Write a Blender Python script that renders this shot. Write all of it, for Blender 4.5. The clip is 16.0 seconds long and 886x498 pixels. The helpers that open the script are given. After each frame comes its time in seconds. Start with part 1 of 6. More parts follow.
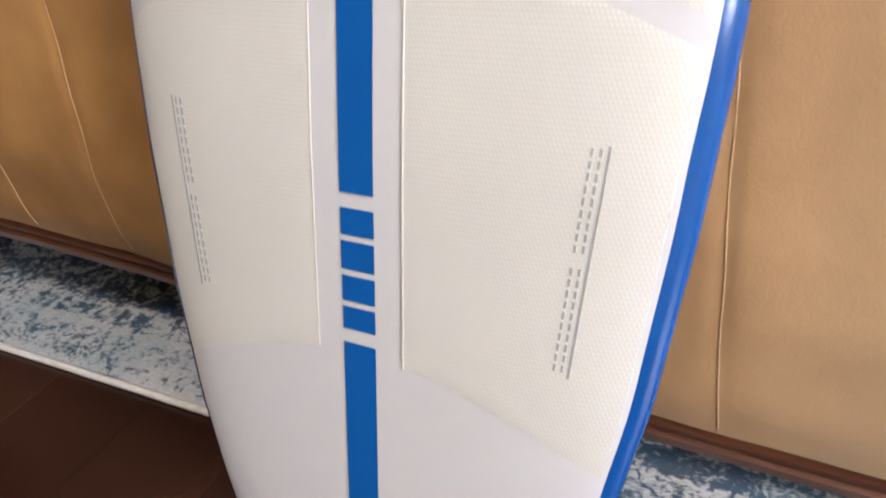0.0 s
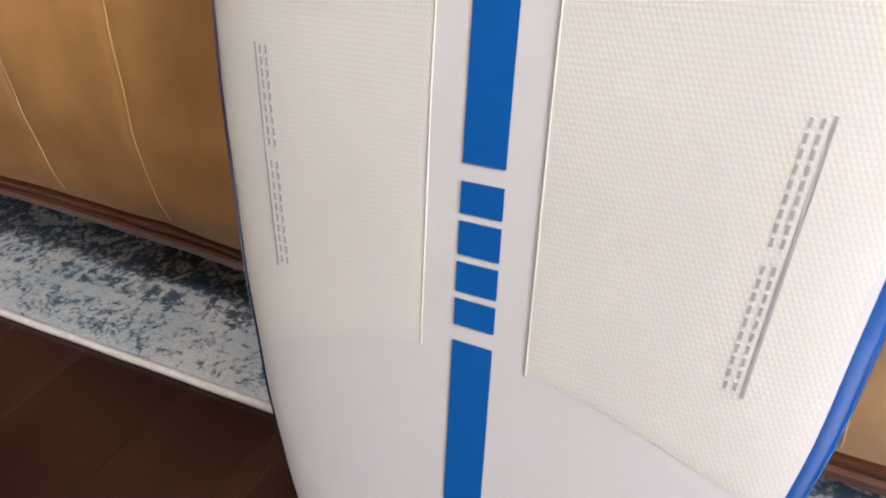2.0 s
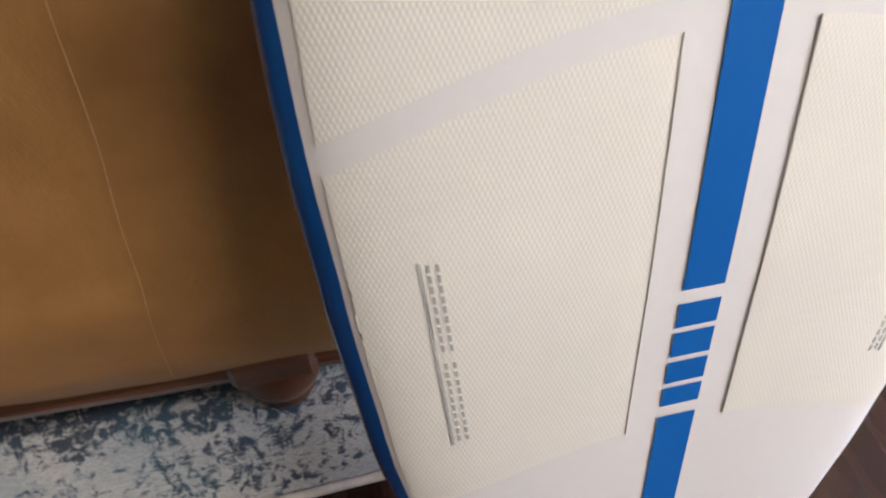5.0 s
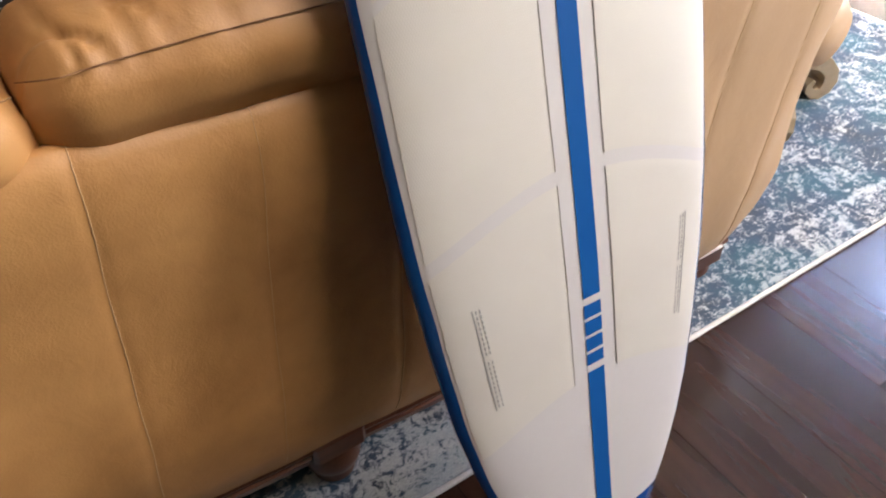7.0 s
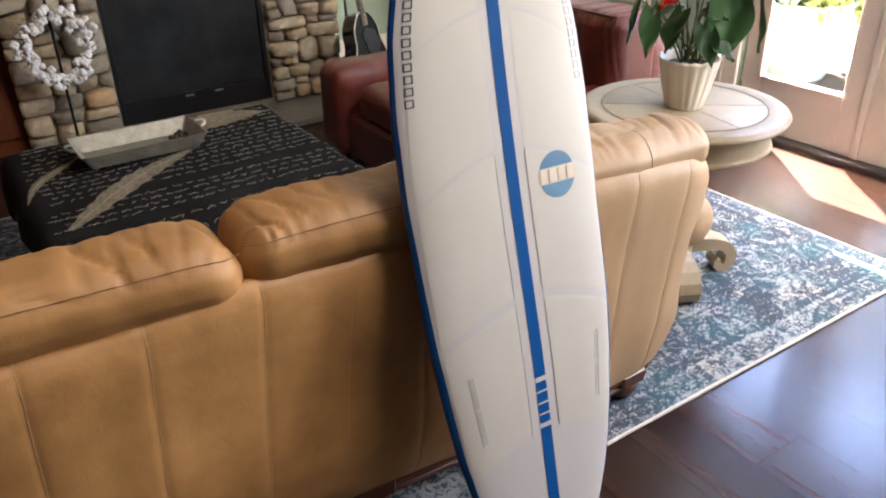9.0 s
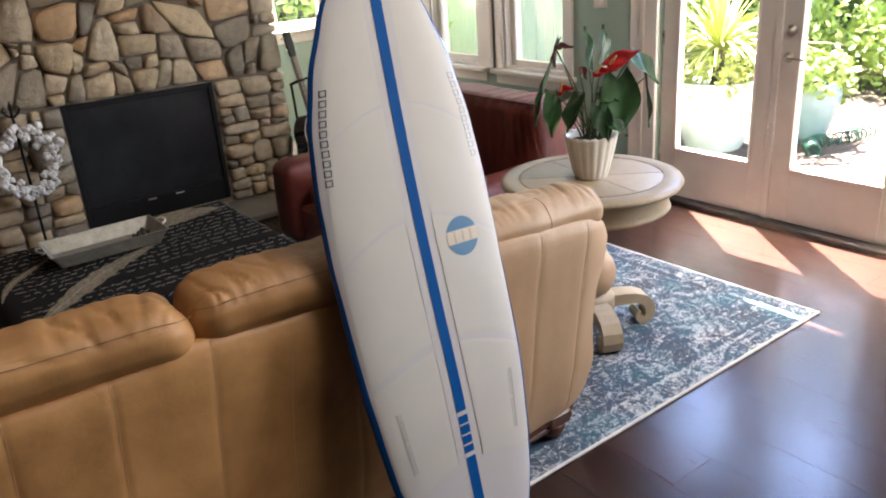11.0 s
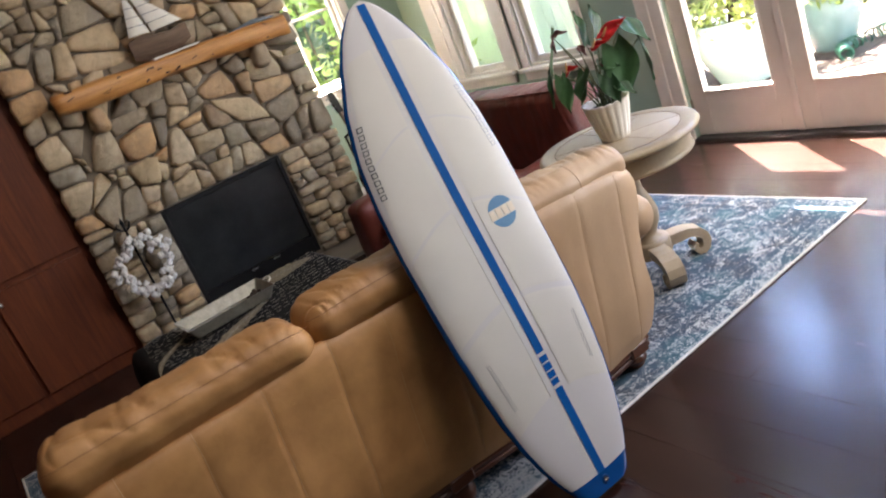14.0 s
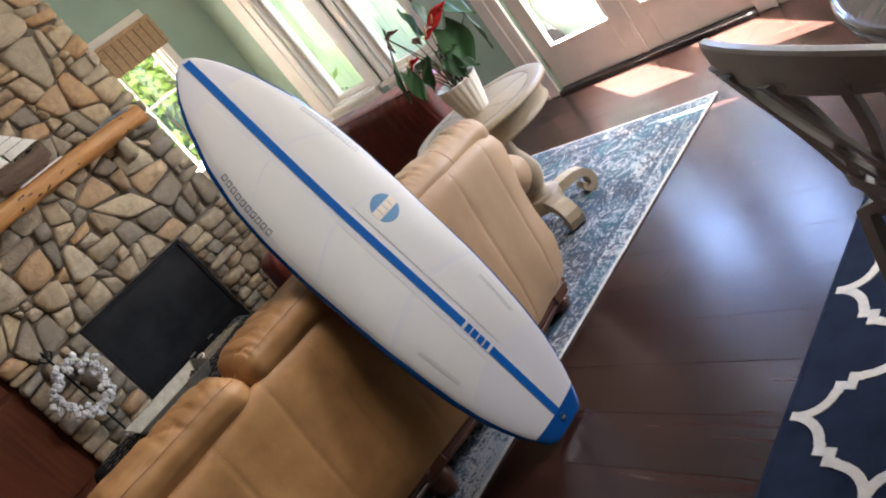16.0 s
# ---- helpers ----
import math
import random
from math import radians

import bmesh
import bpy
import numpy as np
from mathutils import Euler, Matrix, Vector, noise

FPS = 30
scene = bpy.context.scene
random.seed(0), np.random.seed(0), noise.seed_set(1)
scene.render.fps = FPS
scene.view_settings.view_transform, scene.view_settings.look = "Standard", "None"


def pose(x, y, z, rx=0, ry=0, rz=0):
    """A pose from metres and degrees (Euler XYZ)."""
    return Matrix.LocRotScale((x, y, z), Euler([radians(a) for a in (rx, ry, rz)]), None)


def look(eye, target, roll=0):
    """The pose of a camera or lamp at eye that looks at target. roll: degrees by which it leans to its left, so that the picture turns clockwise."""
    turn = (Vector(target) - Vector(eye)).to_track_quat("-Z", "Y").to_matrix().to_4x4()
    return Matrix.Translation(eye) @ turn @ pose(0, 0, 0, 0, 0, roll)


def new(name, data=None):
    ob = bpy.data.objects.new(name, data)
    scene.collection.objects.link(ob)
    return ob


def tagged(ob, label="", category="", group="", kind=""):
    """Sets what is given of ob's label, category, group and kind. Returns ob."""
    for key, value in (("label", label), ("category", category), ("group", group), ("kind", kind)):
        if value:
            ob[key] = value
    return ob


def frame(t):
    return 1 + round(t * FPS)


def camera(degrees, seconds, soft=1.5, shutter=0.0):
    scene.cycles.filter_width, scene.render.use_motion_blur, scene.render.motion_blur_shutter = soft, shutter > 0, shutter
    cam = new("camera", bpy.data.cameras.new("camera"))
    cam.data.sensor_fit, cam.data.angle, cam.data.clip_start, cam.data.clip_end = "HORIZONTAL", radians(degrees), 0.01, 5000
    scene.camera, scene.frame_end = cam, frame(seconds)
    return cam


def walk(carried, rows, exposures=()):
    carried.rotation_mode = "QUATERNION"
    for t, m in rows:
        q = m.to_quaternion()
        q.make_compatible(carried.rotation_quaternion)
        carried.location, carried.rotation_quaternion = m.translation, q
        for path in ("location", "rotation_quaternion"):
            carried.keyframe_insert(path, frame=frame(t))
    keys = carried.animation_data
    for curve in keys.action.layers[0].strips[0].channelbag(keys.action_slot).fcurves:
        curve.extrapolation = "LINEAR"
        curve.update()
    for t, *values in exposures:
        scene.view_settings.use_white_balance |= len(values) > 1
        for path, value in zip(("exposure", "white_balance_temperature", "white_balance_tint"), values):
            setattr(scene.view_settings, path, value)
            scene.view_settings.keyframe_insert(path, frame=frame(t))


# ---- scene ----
cam = camera(59.1, 16.0, soft=2.0, shutter=0.3)
PATH = [
    (0, (0.4725, -0.3052, 0.7722), (-0.2079, 0.7662, -0.0273), -9.50),
    (0.5, (0.4666, -0.2962, 0.7040), (-0.2091, 0.7758, -0.0987), -9.37),
    (1, (0.4395, -0.2897, 0.7056), (-0.2406, 0.7846, -0.0903), -8.91),
    (1.5, (0.3976, -0.2804, 0.7107), (-0.2935, 0.7797, -0.0946), -8.26),
    (2, (0.3489, -0.2748, 0.7331), (-0.3272, 0.7751, -0.0980), -7.71),
    (2.5, (0.2948, -0.2825, 0.7977), (-0.2345, 0.7692, -0.1316), -5.93),
    (3, (0.1769, -0.2587, 0.8156), (-0.1533, 0.7434, -0.2506), -1.38),
    (3.5, (0.0774, -0.1581, 0.7855), (-0.0998, 0.8094, -0.3470), 0.41),
    (4, (0.0257, -0.1063, 0.7614), (-0.0235, 0.7608, -0.4616), 2.20),
    (4.5, (-0.0219, -0.1003, 0.7959), (0.0649, 0.7478, -0.4383), 1.89),
    (4.7, (-0.0480, -0.1050, 0.8466), (0.0961, 0.7520, -0.3760), 1.26),
    (6.8, (-0.4304, -0.4342, 1.2752), (0.1140, 0.5304, 0.2637), -5.00),
    (7, (-0.4430, -0.4288, 1.2805), (0.1546, 0.5176, 0.2820), -1.89),
    (7.5, (-0.5524, -0.6118, 1.3885), (0.0873, 0.3829, 0.4658), -0.93),
    (8, (-0.6268, -0.7482, 1.4813), (0.0506, 0.3103, 0.6624), -2.04),
    (8.5, (-0.7571, -0.8598, 1.5493), (-0.0323, 0.2232, 0.8066), -1.61),
    (9, (-0.8394, -0.9811, 1.6130), (-0.1112, 0.1241, 0.9072), -1.30),
    (9.5, (-0.8538, -1.1482, 1.6623), (-0.1174, -0.0100, 1.0201), -0.66),
    (12, (-1.0151, -1.4212, 1.6631), (-0.1534, -0.3171, 1.1261), -5.30),
    (12.5, (-1.0779, -1.5494, 1.6658), (-0.2616, -0.4047, 1.1432), -1.86),
    (13, (-1.1101, -1.6283, 1.6490), (-0.3669, -0.4307, 1.1359), -1.78),
    (13.5, (-1.1172, -1.7056, 1.6714), (-0.4178, -0.4739, 1.1778), -8.92),
    (14, (-1.0819, -1.7488, 1.6842), (-0.3902, -0.5056, 1.2087), -21.90),
    (14.5, (-1.0880, -1.8146, 1.6871), (-0.3734, -0.5738, 1.2400), -31.10),
    (15, (-1.0925, -1.8692, 1.6453), (-0.3187, -0.6609, 1.2077), -34.96),
    (15.5, (-1.0955, -1.8854, 1.6113), (-0.3028, -0.6990, 1.1485), -38.34),
    (16, (-1.0991, -1.8973, 1.5785), (-0.3034, -0.7276, 1.0798), -39.52),
]
walk(cam, [(t, look(eye, target, roll)) for t, eye, target, roll in PATH],
     exposures=[(0, 5.70, 6850, 16), (2.0, 5.72, 6850, 16), (3.5, 5.88, 6900, 16), (4.5, 5.85, 6950, 16), (7.0, 5.56, 7150, 18), (8.0, 5.34, 7050, 18), (9.0, 5.22, 6950, 17), (12.5, 4.62, 6650, 17), (13.5, 4.78, 6650, 17), (16.0, 4.92, 6500, 17)])

# ---- light ----
SUN_WAY = Vector((-0.33, -0.42, -1.0)).normalized()
world = bpy.data.worlds.new("sky")
scene.world = world
world.use_nodes = True
wn = world.node_tree.nodes
sky = wn.new("ShaderNodeTexSky")
sky.sky_type = "NISHITA"
sky.sun_disc = False
sky.sun_elevation = radians(62)
sky.sun_rotation = math.atan2(0.33, 0.42)
world.node_tree.links.new(sky.outputs[0], wn["Background"].inputs[0])
wn["Background"].inputs[1].default_value = 0.056
sun = new("sun", bpy.data.lights.new("sun", "SUN"))
sun.data.energy, sun.data.angle, sun.data.color = 5.0, radians(0.5), (1.0, 0.95, 0.87)
sun.matrix_world = look((6, 6, 12), Vector((6, 6, 12)) + SUN_WAY)


def window_light(name, at, toward, sx, sy, watts, colour=(0.86, 0.93, 1.0)):
    """Skylight that enters by an opening."""
    data = bpy.data.lights.new(name, "AREA")
    data.shape, data.size, data.size_y, data.energy, data.color = "RECTANGLE", sx, sy, watts, colour
    ob = new(name, data)
    ob.matrix_world = look(at, toward)
    return ob


window_light("dining_window_daylight", (3.10, -1.17, 1.62), (0.0, -0.1, 0.60), 1.40, 1.15, 2.55, (0.98, 0.97, 0.96))
# Added lamp out of view overhead; it lifts the cushion tops and board.
window_light("added_top_light", (1.40, -1.3, 4.38), (0.0, 1.6, 0.9), 1.6, 1.2, 4.30, (0.98, 0.97, 0.96))
for leaf_y in (0.66, 1.435):
    window_light("door_daylight", (3.33, leaf_y, 1.70), (0.9, leaf_y - 0.1, 0.35), 0.48, 0.52, 0.62, (0.30, 0.50, 1.0))
for window_y in (2.94, 3.855):
    window_light("window_daylight", (3.20, window_y, 2.34), (0.3, 0.6, 0.7), 0.45, 0.42, 0.12, (1.0, 0.97, 0.90))

# ---- materials ----


def nodes_of(name):
    m = bpy.data.materials.new(name)
    m.use_nodes = True
    nt = m.node_tree
    return m, nt, nt.nodes["Principled BSDF"]


def coords(nt, scale=(1, 1, 1), kind="Object"):
    tc = nt.nodes.new("ShaderNodeTexCoord")
    mp = nt.nodes.new("ShaderNodeMapping")
    mp.inputs["Scale"].default_value = scale
    nt.links.new(tc.outputs[kind], mp.inputs[0])
    return mp.outputs[0]


def noise_fac(nt, at, scale, detail=4.0, rough=0.55, distort=0.0):
    n = nt.nodes.new("ShaderNodeTexNoise")
    n.inputs["Scale"].default_value, n.inputs["Detail"].default_value = scale, detail
    n.inputs["Roughness"].default_value, n.inputs["Distortion"].default_value = rough, distort
    nt.links.new(at, n.inputs["Vector"])
    return n.outputs[0]


def ramp(nt, fac, stops, mode="LINEAR"):
    r = nt.nodes.new("ShaderNodeValToRGB")
    r.color_ramp.interpolation = mode
    while len(r.color_ramp.elements) < len(stops):
        r.color_ramp.elements.new(0.5)
    for e, (p, c) in zip(r.color_ramp.elements, stops):
        e.position, e.color = p, (*c, 1) if len(c) == 3 else c
    nt.links.new(fac, r.inputs[0])
    return r.outputs[0]


def mix(nt, fac, a, b, mode="MIX"):
    n = nt.nodes.new("ShaderNodeMix")
    n.data_type, n.blend_type = "RGBA", mode
    for slot, value in ((0, fac), (6, a), (7, b)):
        if isinstance(value, (int, float)):
            n.inputs[slot].default_value = value
        elif isinstance(value, tuple):
            n.inputs[slot].default_value = (*value, 1)
        else:
            nt.links.new(value, n.inputs[slot])
    return n.outputs[2]


def maths(nt, op, a, b=0.0, c=None):
    n = nt.nodes.new("ShaderNodeMath")
    n.operation = op
    for slot, value in ((0, a), (1, b), (2, c)):
        if value is None:
            continue
        if isinstance(value, (int, float)):
            n.inputs[slot].default_value = value
        else:
            nt.links.new(value, n.inputs[slot])
    return n.outputs[0]


def bump(nt, bsdf, height, strength, distance=0.01):
    b = nt.nodes.new("ShaderNodeBump")
    b.inputs["Strength"].default_value, b.inputs["Distance"].default_value = strength, distance
    nt.links.new(height, b.inputs["Height"])
    nt.links.new(b.outputs[0], bsdf.inputs["Normal"])


def plain(name, dark, light, scale=8.0, rough=0.5, relief=0.2, grain=120.0, metal=0.0, coat=0.0, stretch=(1, 1, 1), depth=0.003,
          per_object=0.0):
    """A surface with broad mottling, fine grain and a little relief."""
    m, nt, b = nodes_of(name)
    at = coords(nt, stretch)
    broad, fine = noise_fac(nt, at, scale, 5), noise_fac(nt, at, grain, 3)
    both = maths(nt, "ADD", maths(nt, "MULTIPLY", broad, 0.75), maths(nt, "MULTIPLY", fine, 0.25))
    if per_object:
        info = nt.nodes.new("ShaderNodeObjectInfo")
        shift = maths(nt, "MULTIPLY_ADD", info.outputs["Random"], per_object, -per_object / 2)
        both = maths(nt, "ADD", both, shift)
    colour = ramp(nt, both, [(0.32, dark), (0.68, light)])
    nt.links.new(colour, b.inputs["Base Color"])
    r = maths(nt, "MULTIPLY_ADD", broad, 0.25, rough - 0.12)
    nt.links.new(r, b.inputs["Roughness"])
    b.inputs["Metallic"].default_value = metal
    b.inputs["Coat Weight"].default_value = coat
    b.inputs["Coat Roughness"].default_value = 0.12
    if relief:
        bump(nt, b, both, relief, depth)
    return m


def leather(name, dark, light, rough=0.42, crease=0.35, door_glare=()):
    m, nt, b = nodes_of(name)
    at = coords(nt)
    broad, mid = noise_fac(nt, at, 2.6, 4, 0.6, 0.4), noise_fac(nt, at, 14.0, 5)
    tone = maths(nt, "ADD", maths(nt, "MULTIPLY", broad, 0.7), maths(nt, "MULTIPLY", mid, 0.3))
    colour = ramp(nt, tone, [(0.33, dark), (0.52, tuple((d + l) / 2 for d, l in zip(dark, light))), (0.7, light)])
    if door_glare:
        # glare from the glazed doors, mixed into the hide's colour at that end
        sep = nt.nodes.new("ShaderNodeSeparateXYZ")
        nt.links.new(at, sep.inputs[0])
        paler = maths(nt, "MULTIPLY_ADD", broad, 0.35, maths(nt, "SUBTRACT", sep.outputs[0], 0.18))
        weight = ramp(nt, paler, [(door_glare[0], (0, 0, 0)), (door_glare[1], (1, 1, 1))])
        colour = mix(nt, maths(nt, "MULTIPLY", weight, 0.75), colour, (0.45, 0.315, 0.195))
    nt.links.new(colour, b.inputs["Base Color"])
    v = nt.nodes.new("ShaderNodeTexVoronoi")
    v.inputs["Scale"].default_value = 320.0
    nt.links.new(at, v.inputs["Vector"])
    wrinkle = noise_fac(nt, at, 26.0, 6, 0.6, 1.2)
    height = maths(nt, "ADD", maths(nt, "MULTIPLY", v.outputs["Distance"], 0.18), wrinkle)
    bump(nt, b, height, crease, 0.006)
    nt.links.new(maths(nt, "MULTIPLY_ADD", mid, 0.22, rough), b.inputs["Roughness"])
    b.inputs["Specular IOR Level"].default_value = 0.5
    b.inputs["Coat Weight"].default_value, b.inputs["Coat Roughness"].default_value = 0.12, 0.5
    return m


def wood(name, dark, light, rough=0.4, along="x", ring=14.0, coat=0.0, relief=0.25, per_object=0.0, fine=1.0, sheen=0.08):
    m, nt, b = nodes_of(name)
    stretch = {"x": (1, 14, 14), "y": (14, 1, 14), "z": (14, 14, 1)}[along]
    at = coords(nt, stretch)
    if per_object:
        info = nt.nodes.new("ShaderNodeObjectInfo")
        va = nt.nodes.new("ShaderNodeVectorMath")
        va.operation = "MULTIPLY_ADD"
        nt.links.new(at, va.inputs[0])
        va.inputs[1].default_value = (1, 1, 1)
        sc = nt.nodes.new("ShaderNodeVectorMath")
        sc.operation = "SCALE"
        sc.inputs[0].default_value = (31, 17, 23)
        nt.links.new(info.outputs["Random"], sc.inputs["Scale"])
        nt.links.new(sc.outputs[0], va.inputs[2])
        at = va.outputs[0]
    grain = noise_fac(nt, at, 1.3, 8, 0.62, 0.8)
    pores = noise_fac(nt, at, ring * 2, 4)
    tone = maths(nt, "ADD", maths(nt, "MULTIPLY", grain, 0.75), maths(nt, "MULTIPLY", pores, 0.25 * fine))
    if per_object:
        tone = maths(nt, "ADD", tone, maths(nt, "MULTIPLY_ADD", info.outputs["Random"], per_object, -per_object / 2))
    nt.links.new(ramp(nt, tone, [(0.3, dark), (0.7, light)]), b.inputs["Base Color"])
    nt.links.new(maths(nt, "MULTIPLY_ADD", grain, sheen, rough - sheen / 2), b.inputs["Roughness"])
    b.inputs["Coat Weight"].default_value = coat
    b.inputs["Coat Roughness"].default_value = 0.1
    bump(nt, b, tone, relief, 0.003)
    return m


def glass(name, tint=(0.95, 0.98, 0.97), rough=0.0):
    m, nt, b = nodes_of(name)
    b.inputs["Base Color"].default_value = (*tint, 1)
    b.inputs["Transmission Weight"].default_value = 1.0
    b.inputs["Roughness"].default_value = rough
    b.inputs["IOR"].default_value = 1.45
    return m


# The last pair sets where the painted door glare begins and ends.
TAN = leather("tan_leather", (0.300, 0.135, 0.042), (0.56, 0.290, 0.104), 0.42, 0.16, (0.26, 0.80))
BURGUNDY = leather("burgundy_leather", (0.060, 0.0100, 0.0065), (0.225, 0.042, 0.024), 0.36, 0.6)
STITCH = plain("stitch_thread", (0.48, 0.30, 0.15), (0.60, 0.41, 0.23), 60, 0.6, 0)
STITCH_DARK = plain("dark_stitch_line", (0.17, 0.075, 0.028), (0.23, 0.105, 0.042), 60, 0.7, 0)
FLOOR_WOOD = wood("dark_floor_wood", (0.0190, 0.0068, 0.0045), (0.049, 0.0192, 0.0126), 0.27, "y", 18, 0.06, 0.0005, 0.12, 0.4, 0.02)
BASE_WOOD = wood("sofa_base_wood", (0.035, 0.010, 0.005), (0.15, 0.048, 0.019), 0.34, "x", 16, 0.3, 0.2)
CABINET_WOOD = wood("mahogany_panelling", (0.068, 0.0140, 0.0044), (0.185, 0.043, 0.0110), 0.50, "z", 12, 0.0, 0.15)
LOG = wood("log_mantel_wood", (0.30, 0.105, 0.02), (0.70, 0.34, 0.095), 0.5, "x", 9, 0.15, 0.4)
DRIFT = wood("driftwood", (0.06, 0.036, 0.022), (0.22, 0.14, 0.085), 0.8, "x", 12, 0, 0.6)
WALL_GREEN = plain("sage_wall_paint", (0.30, 0.40, 0.305), (0.335, 0.435, 0.34), 3, 0.7, 0.06, 300)
WHITE_TRIM = plain("white_trim_paint", (0.70, 0.64, 0.55), (0.78, 0.72, 0.63), 6, 0.45, 0.05, 200)
CEILING_PAINT = plain("ceiling_paint", (0.70, 0.69, 0.66), (0.76, 0.75, 0.72), 3, 0.8, 0.05, 200)
MORTAR = plain("mortar", (0.15, 0.12, 0.085), (0.27, 0.22, 0.16), 14, 0.9, 0.8, 160, depth=0.01)
BLACK_METAL = plain("black_metal", (0.003, 0.003, 0.0033), (0.006, 0.006, 0.007), 20, 0.65, 0.1, 200, metal=0.4)
SOOT = plain("firebox_lining", (0.004, 0.004, 0.004), (0.012, 0.011, 0.010), 12, 0.9, 0.3)
STEEL = plain("brushed_steel", (0.55, 0.55, 0.53), (0.72, 0.71, 0.69), 20, 0.28, 0.05, 300, metal=1.0)
BRONZE = plain("aged_nickel", (0.32, 0.28, 0.22), (0.50, 0.45, 0.37), 20, 0.3, 0.05, 300, metal=1.0)
GALVANISED = plain("galvanised_zinc", (0.20, 0.185, 0.145), (0.34, 0.315, 0.25), 22, 0.45, 0.15, 90, metal=0.45)
HEARTH_STONE = plain("slate_hearth", (0.10, 0.085, 0.065), (0.21, 0.18, 0.14), 5, 0.5, 0.4, 60)
TABLE_WHITE = plain("whitewashed_table_paint", (0.30, 0.225, 0.135), (0.42, 0.335, 0.225), 5, 0.46, 0.15, 70, coat=0.08)
POT_CERAMIC = plain("ivory_ceramic", (0.70, 0.64, 0.53), (0.80, 0.75, 0.65), 9, 0.38, 0.05, 120)
SOIL = plain("potting_soil", (0.02, 0.013, 0.008), (0.06, 0.04, 0.025), 60, 0.95, 1.0, 200)
LEAF = plain("glossy_leaf", (0.012, 0.045, 0.014), (0.040, 0.11, 0.034), 12, 0.42, 0.15, 60, per_object=0.3)
STEM = plain("plant_stem", (0.05, 0.075, 0.025), (0.11, 0.12, 0.04), 20, 0.5, 0.1)
SPATHE = plain("red_spathe", (0.42, 0.012, 0.018), (0.62, 0.03, 0.03), 14, 0.2, 0.15, 60, coat=0.4)
SPADIX = plain("yellow_spadix", (0.55, 0.30, 0.10), (0.66, 0.42, 0.16), 80, 0.6, 0.3)
WITHERED = plain("withered_bloom", (0.06, 0.022, 0.018), (0.14, 0.05, 0.04), 30, 0.6, 0.4)
COTTON = plain("cotton_boll", (0.66, 0.62, 0.57), (0.84, 0.81, 0.76), 60, 0.95, 0.6, 200)
TWIG = plain("dark_twig", (0.03, 0.018, 0.012), (0.07, 0.045, 0.03), 40, 0.8, 0.4)
FIRE_GLASS = plain("dark_fire_glass", (0.014, 0.015, 0.015), (0.030, 0.031, 0.031), 4, 0.14, 0)
PANE = glass("window_glass")
SAIL = plain("sail_cloth", (0.70, 0.65, 0.54), (0.80, 0.75, 0.64), 14, 0.8, 0.15, 200)
INK = plain("black_line", (0.012, 0.012, 0.014), (0.03, 0.03, 0.034), 30, 0.6, 0)
GREY_BLUE = plain("weathered_blue_grey", (0.10, 0.12, 0.13), (0.24, 0.26, 0.27), 24, 0.7, 0.4)
BLANKET = plain("black_woven_throw", (0.008, 0.0072, 0.0066), (0.018, 0.016, 0.0145), 6, 0.95, 0.5, 260)
THROW_INK = plain("cream_woven_thread", (0.20, 0.18, 0.145), (0.34, 0.31, 0.25), 50, 0.95, 0.2)
THROW_TAN = plain("tan_woven_feather", (0.08, 0.06, 0.035), (0.30, 0.24, 0.15), 70, 0.95, 0.4, 300)
DARK_FABRIC = plain("dark_ottoman_cloth", (0.012, 0.011, 0.011), (0.03, 0.028, 0.027), 9, 0.9, 0.3)
CHAIR_PAINT = plain("grey_white_chair_paint", (0.22, 0.20, 0.175), (0.32, 0.295, 0.265), 7, 0.42, 0.15, 80)
TABLE_TOP = wood("dark_dining_table_wood", (0.05, 0.035, 0.03), (0.14, 0.10, 0.085), 0.22, "x", 14, 0.4, 0.1)
NAVY = plain("navy_rug_pile", (0.007, 0.012, 0.025), (0.017, 0.026, 0.050), 10, 0.95, 0.9, 340)
IVORY_PILE = plain("ivory_rug_pile", (0.52, 0.49, 0.43), (0.68, 0.65, 0.58), 30, 0.95, 0.8, 340)
for cloth in (BLANKET, NAVY):
    cloth.node_tree.nodes["Principled BSDF"].inputs["Specular IOR Level"].default_value = 0.12
for timber in (FLOOR_WOOD, CABINET_WOOD):
    timber.node_tree.nodes["Principled BSDF"].inputs["Specular IOR Level"].default_value = 0.38
RUG_EDGE = plain("pale_rug_binding", (0.50, 0.47, 0.43), (0.66, 0.63, 0.59), 60, 0.9, 0.4, 260)
BAMBOO = plain("bamboo_slat", (0.28, 0.16, 0.07), (0.52, 0.34, 0.17), 12, 0.6, 0.3, 90, stretch=(1, 1, 8))
CLEAR_BLUE = plain("glossy_blue_lacquer", (0.0004, 0.046, 0.190), (0.0006, 0.062, 0.235), 4, 0.2, 0.03, 60, coat=0.5)
BOARD_BLUE = plain("printed_blue", (0.0004, 0.070, 0.255), (0.0006, 0.078, 0.280), 5, 0.5, 0.03, 60)
BOARD_BLUE.node_tree.nodes["Principled BSDF"].inputs["Specular IOR Level"].default_value = 0.1
PALE_BLUE = plain("printed_pale_blue", (0.06, 0.17, 0.30), (0.075, 0.20, 0.34), 5, 0.4, 0)
BOARD_WHITE = plain("white_board_deck", (0.480, 0.456, 0.448), (0.510, 0.485, 0.476), 3, 0.50, 0.02, 80)
PRINT_GREY = plain("printed_grey", (0.24, 0.235, 0.225), (0.30, 0.295, 0.28), 120, 0.6, 0)
PRINT_DARK = plain("printed_dark_grey", (0.03, 0.035, 0.05), (0.06, 0.065, 0.08), 90, 0.5, 0)
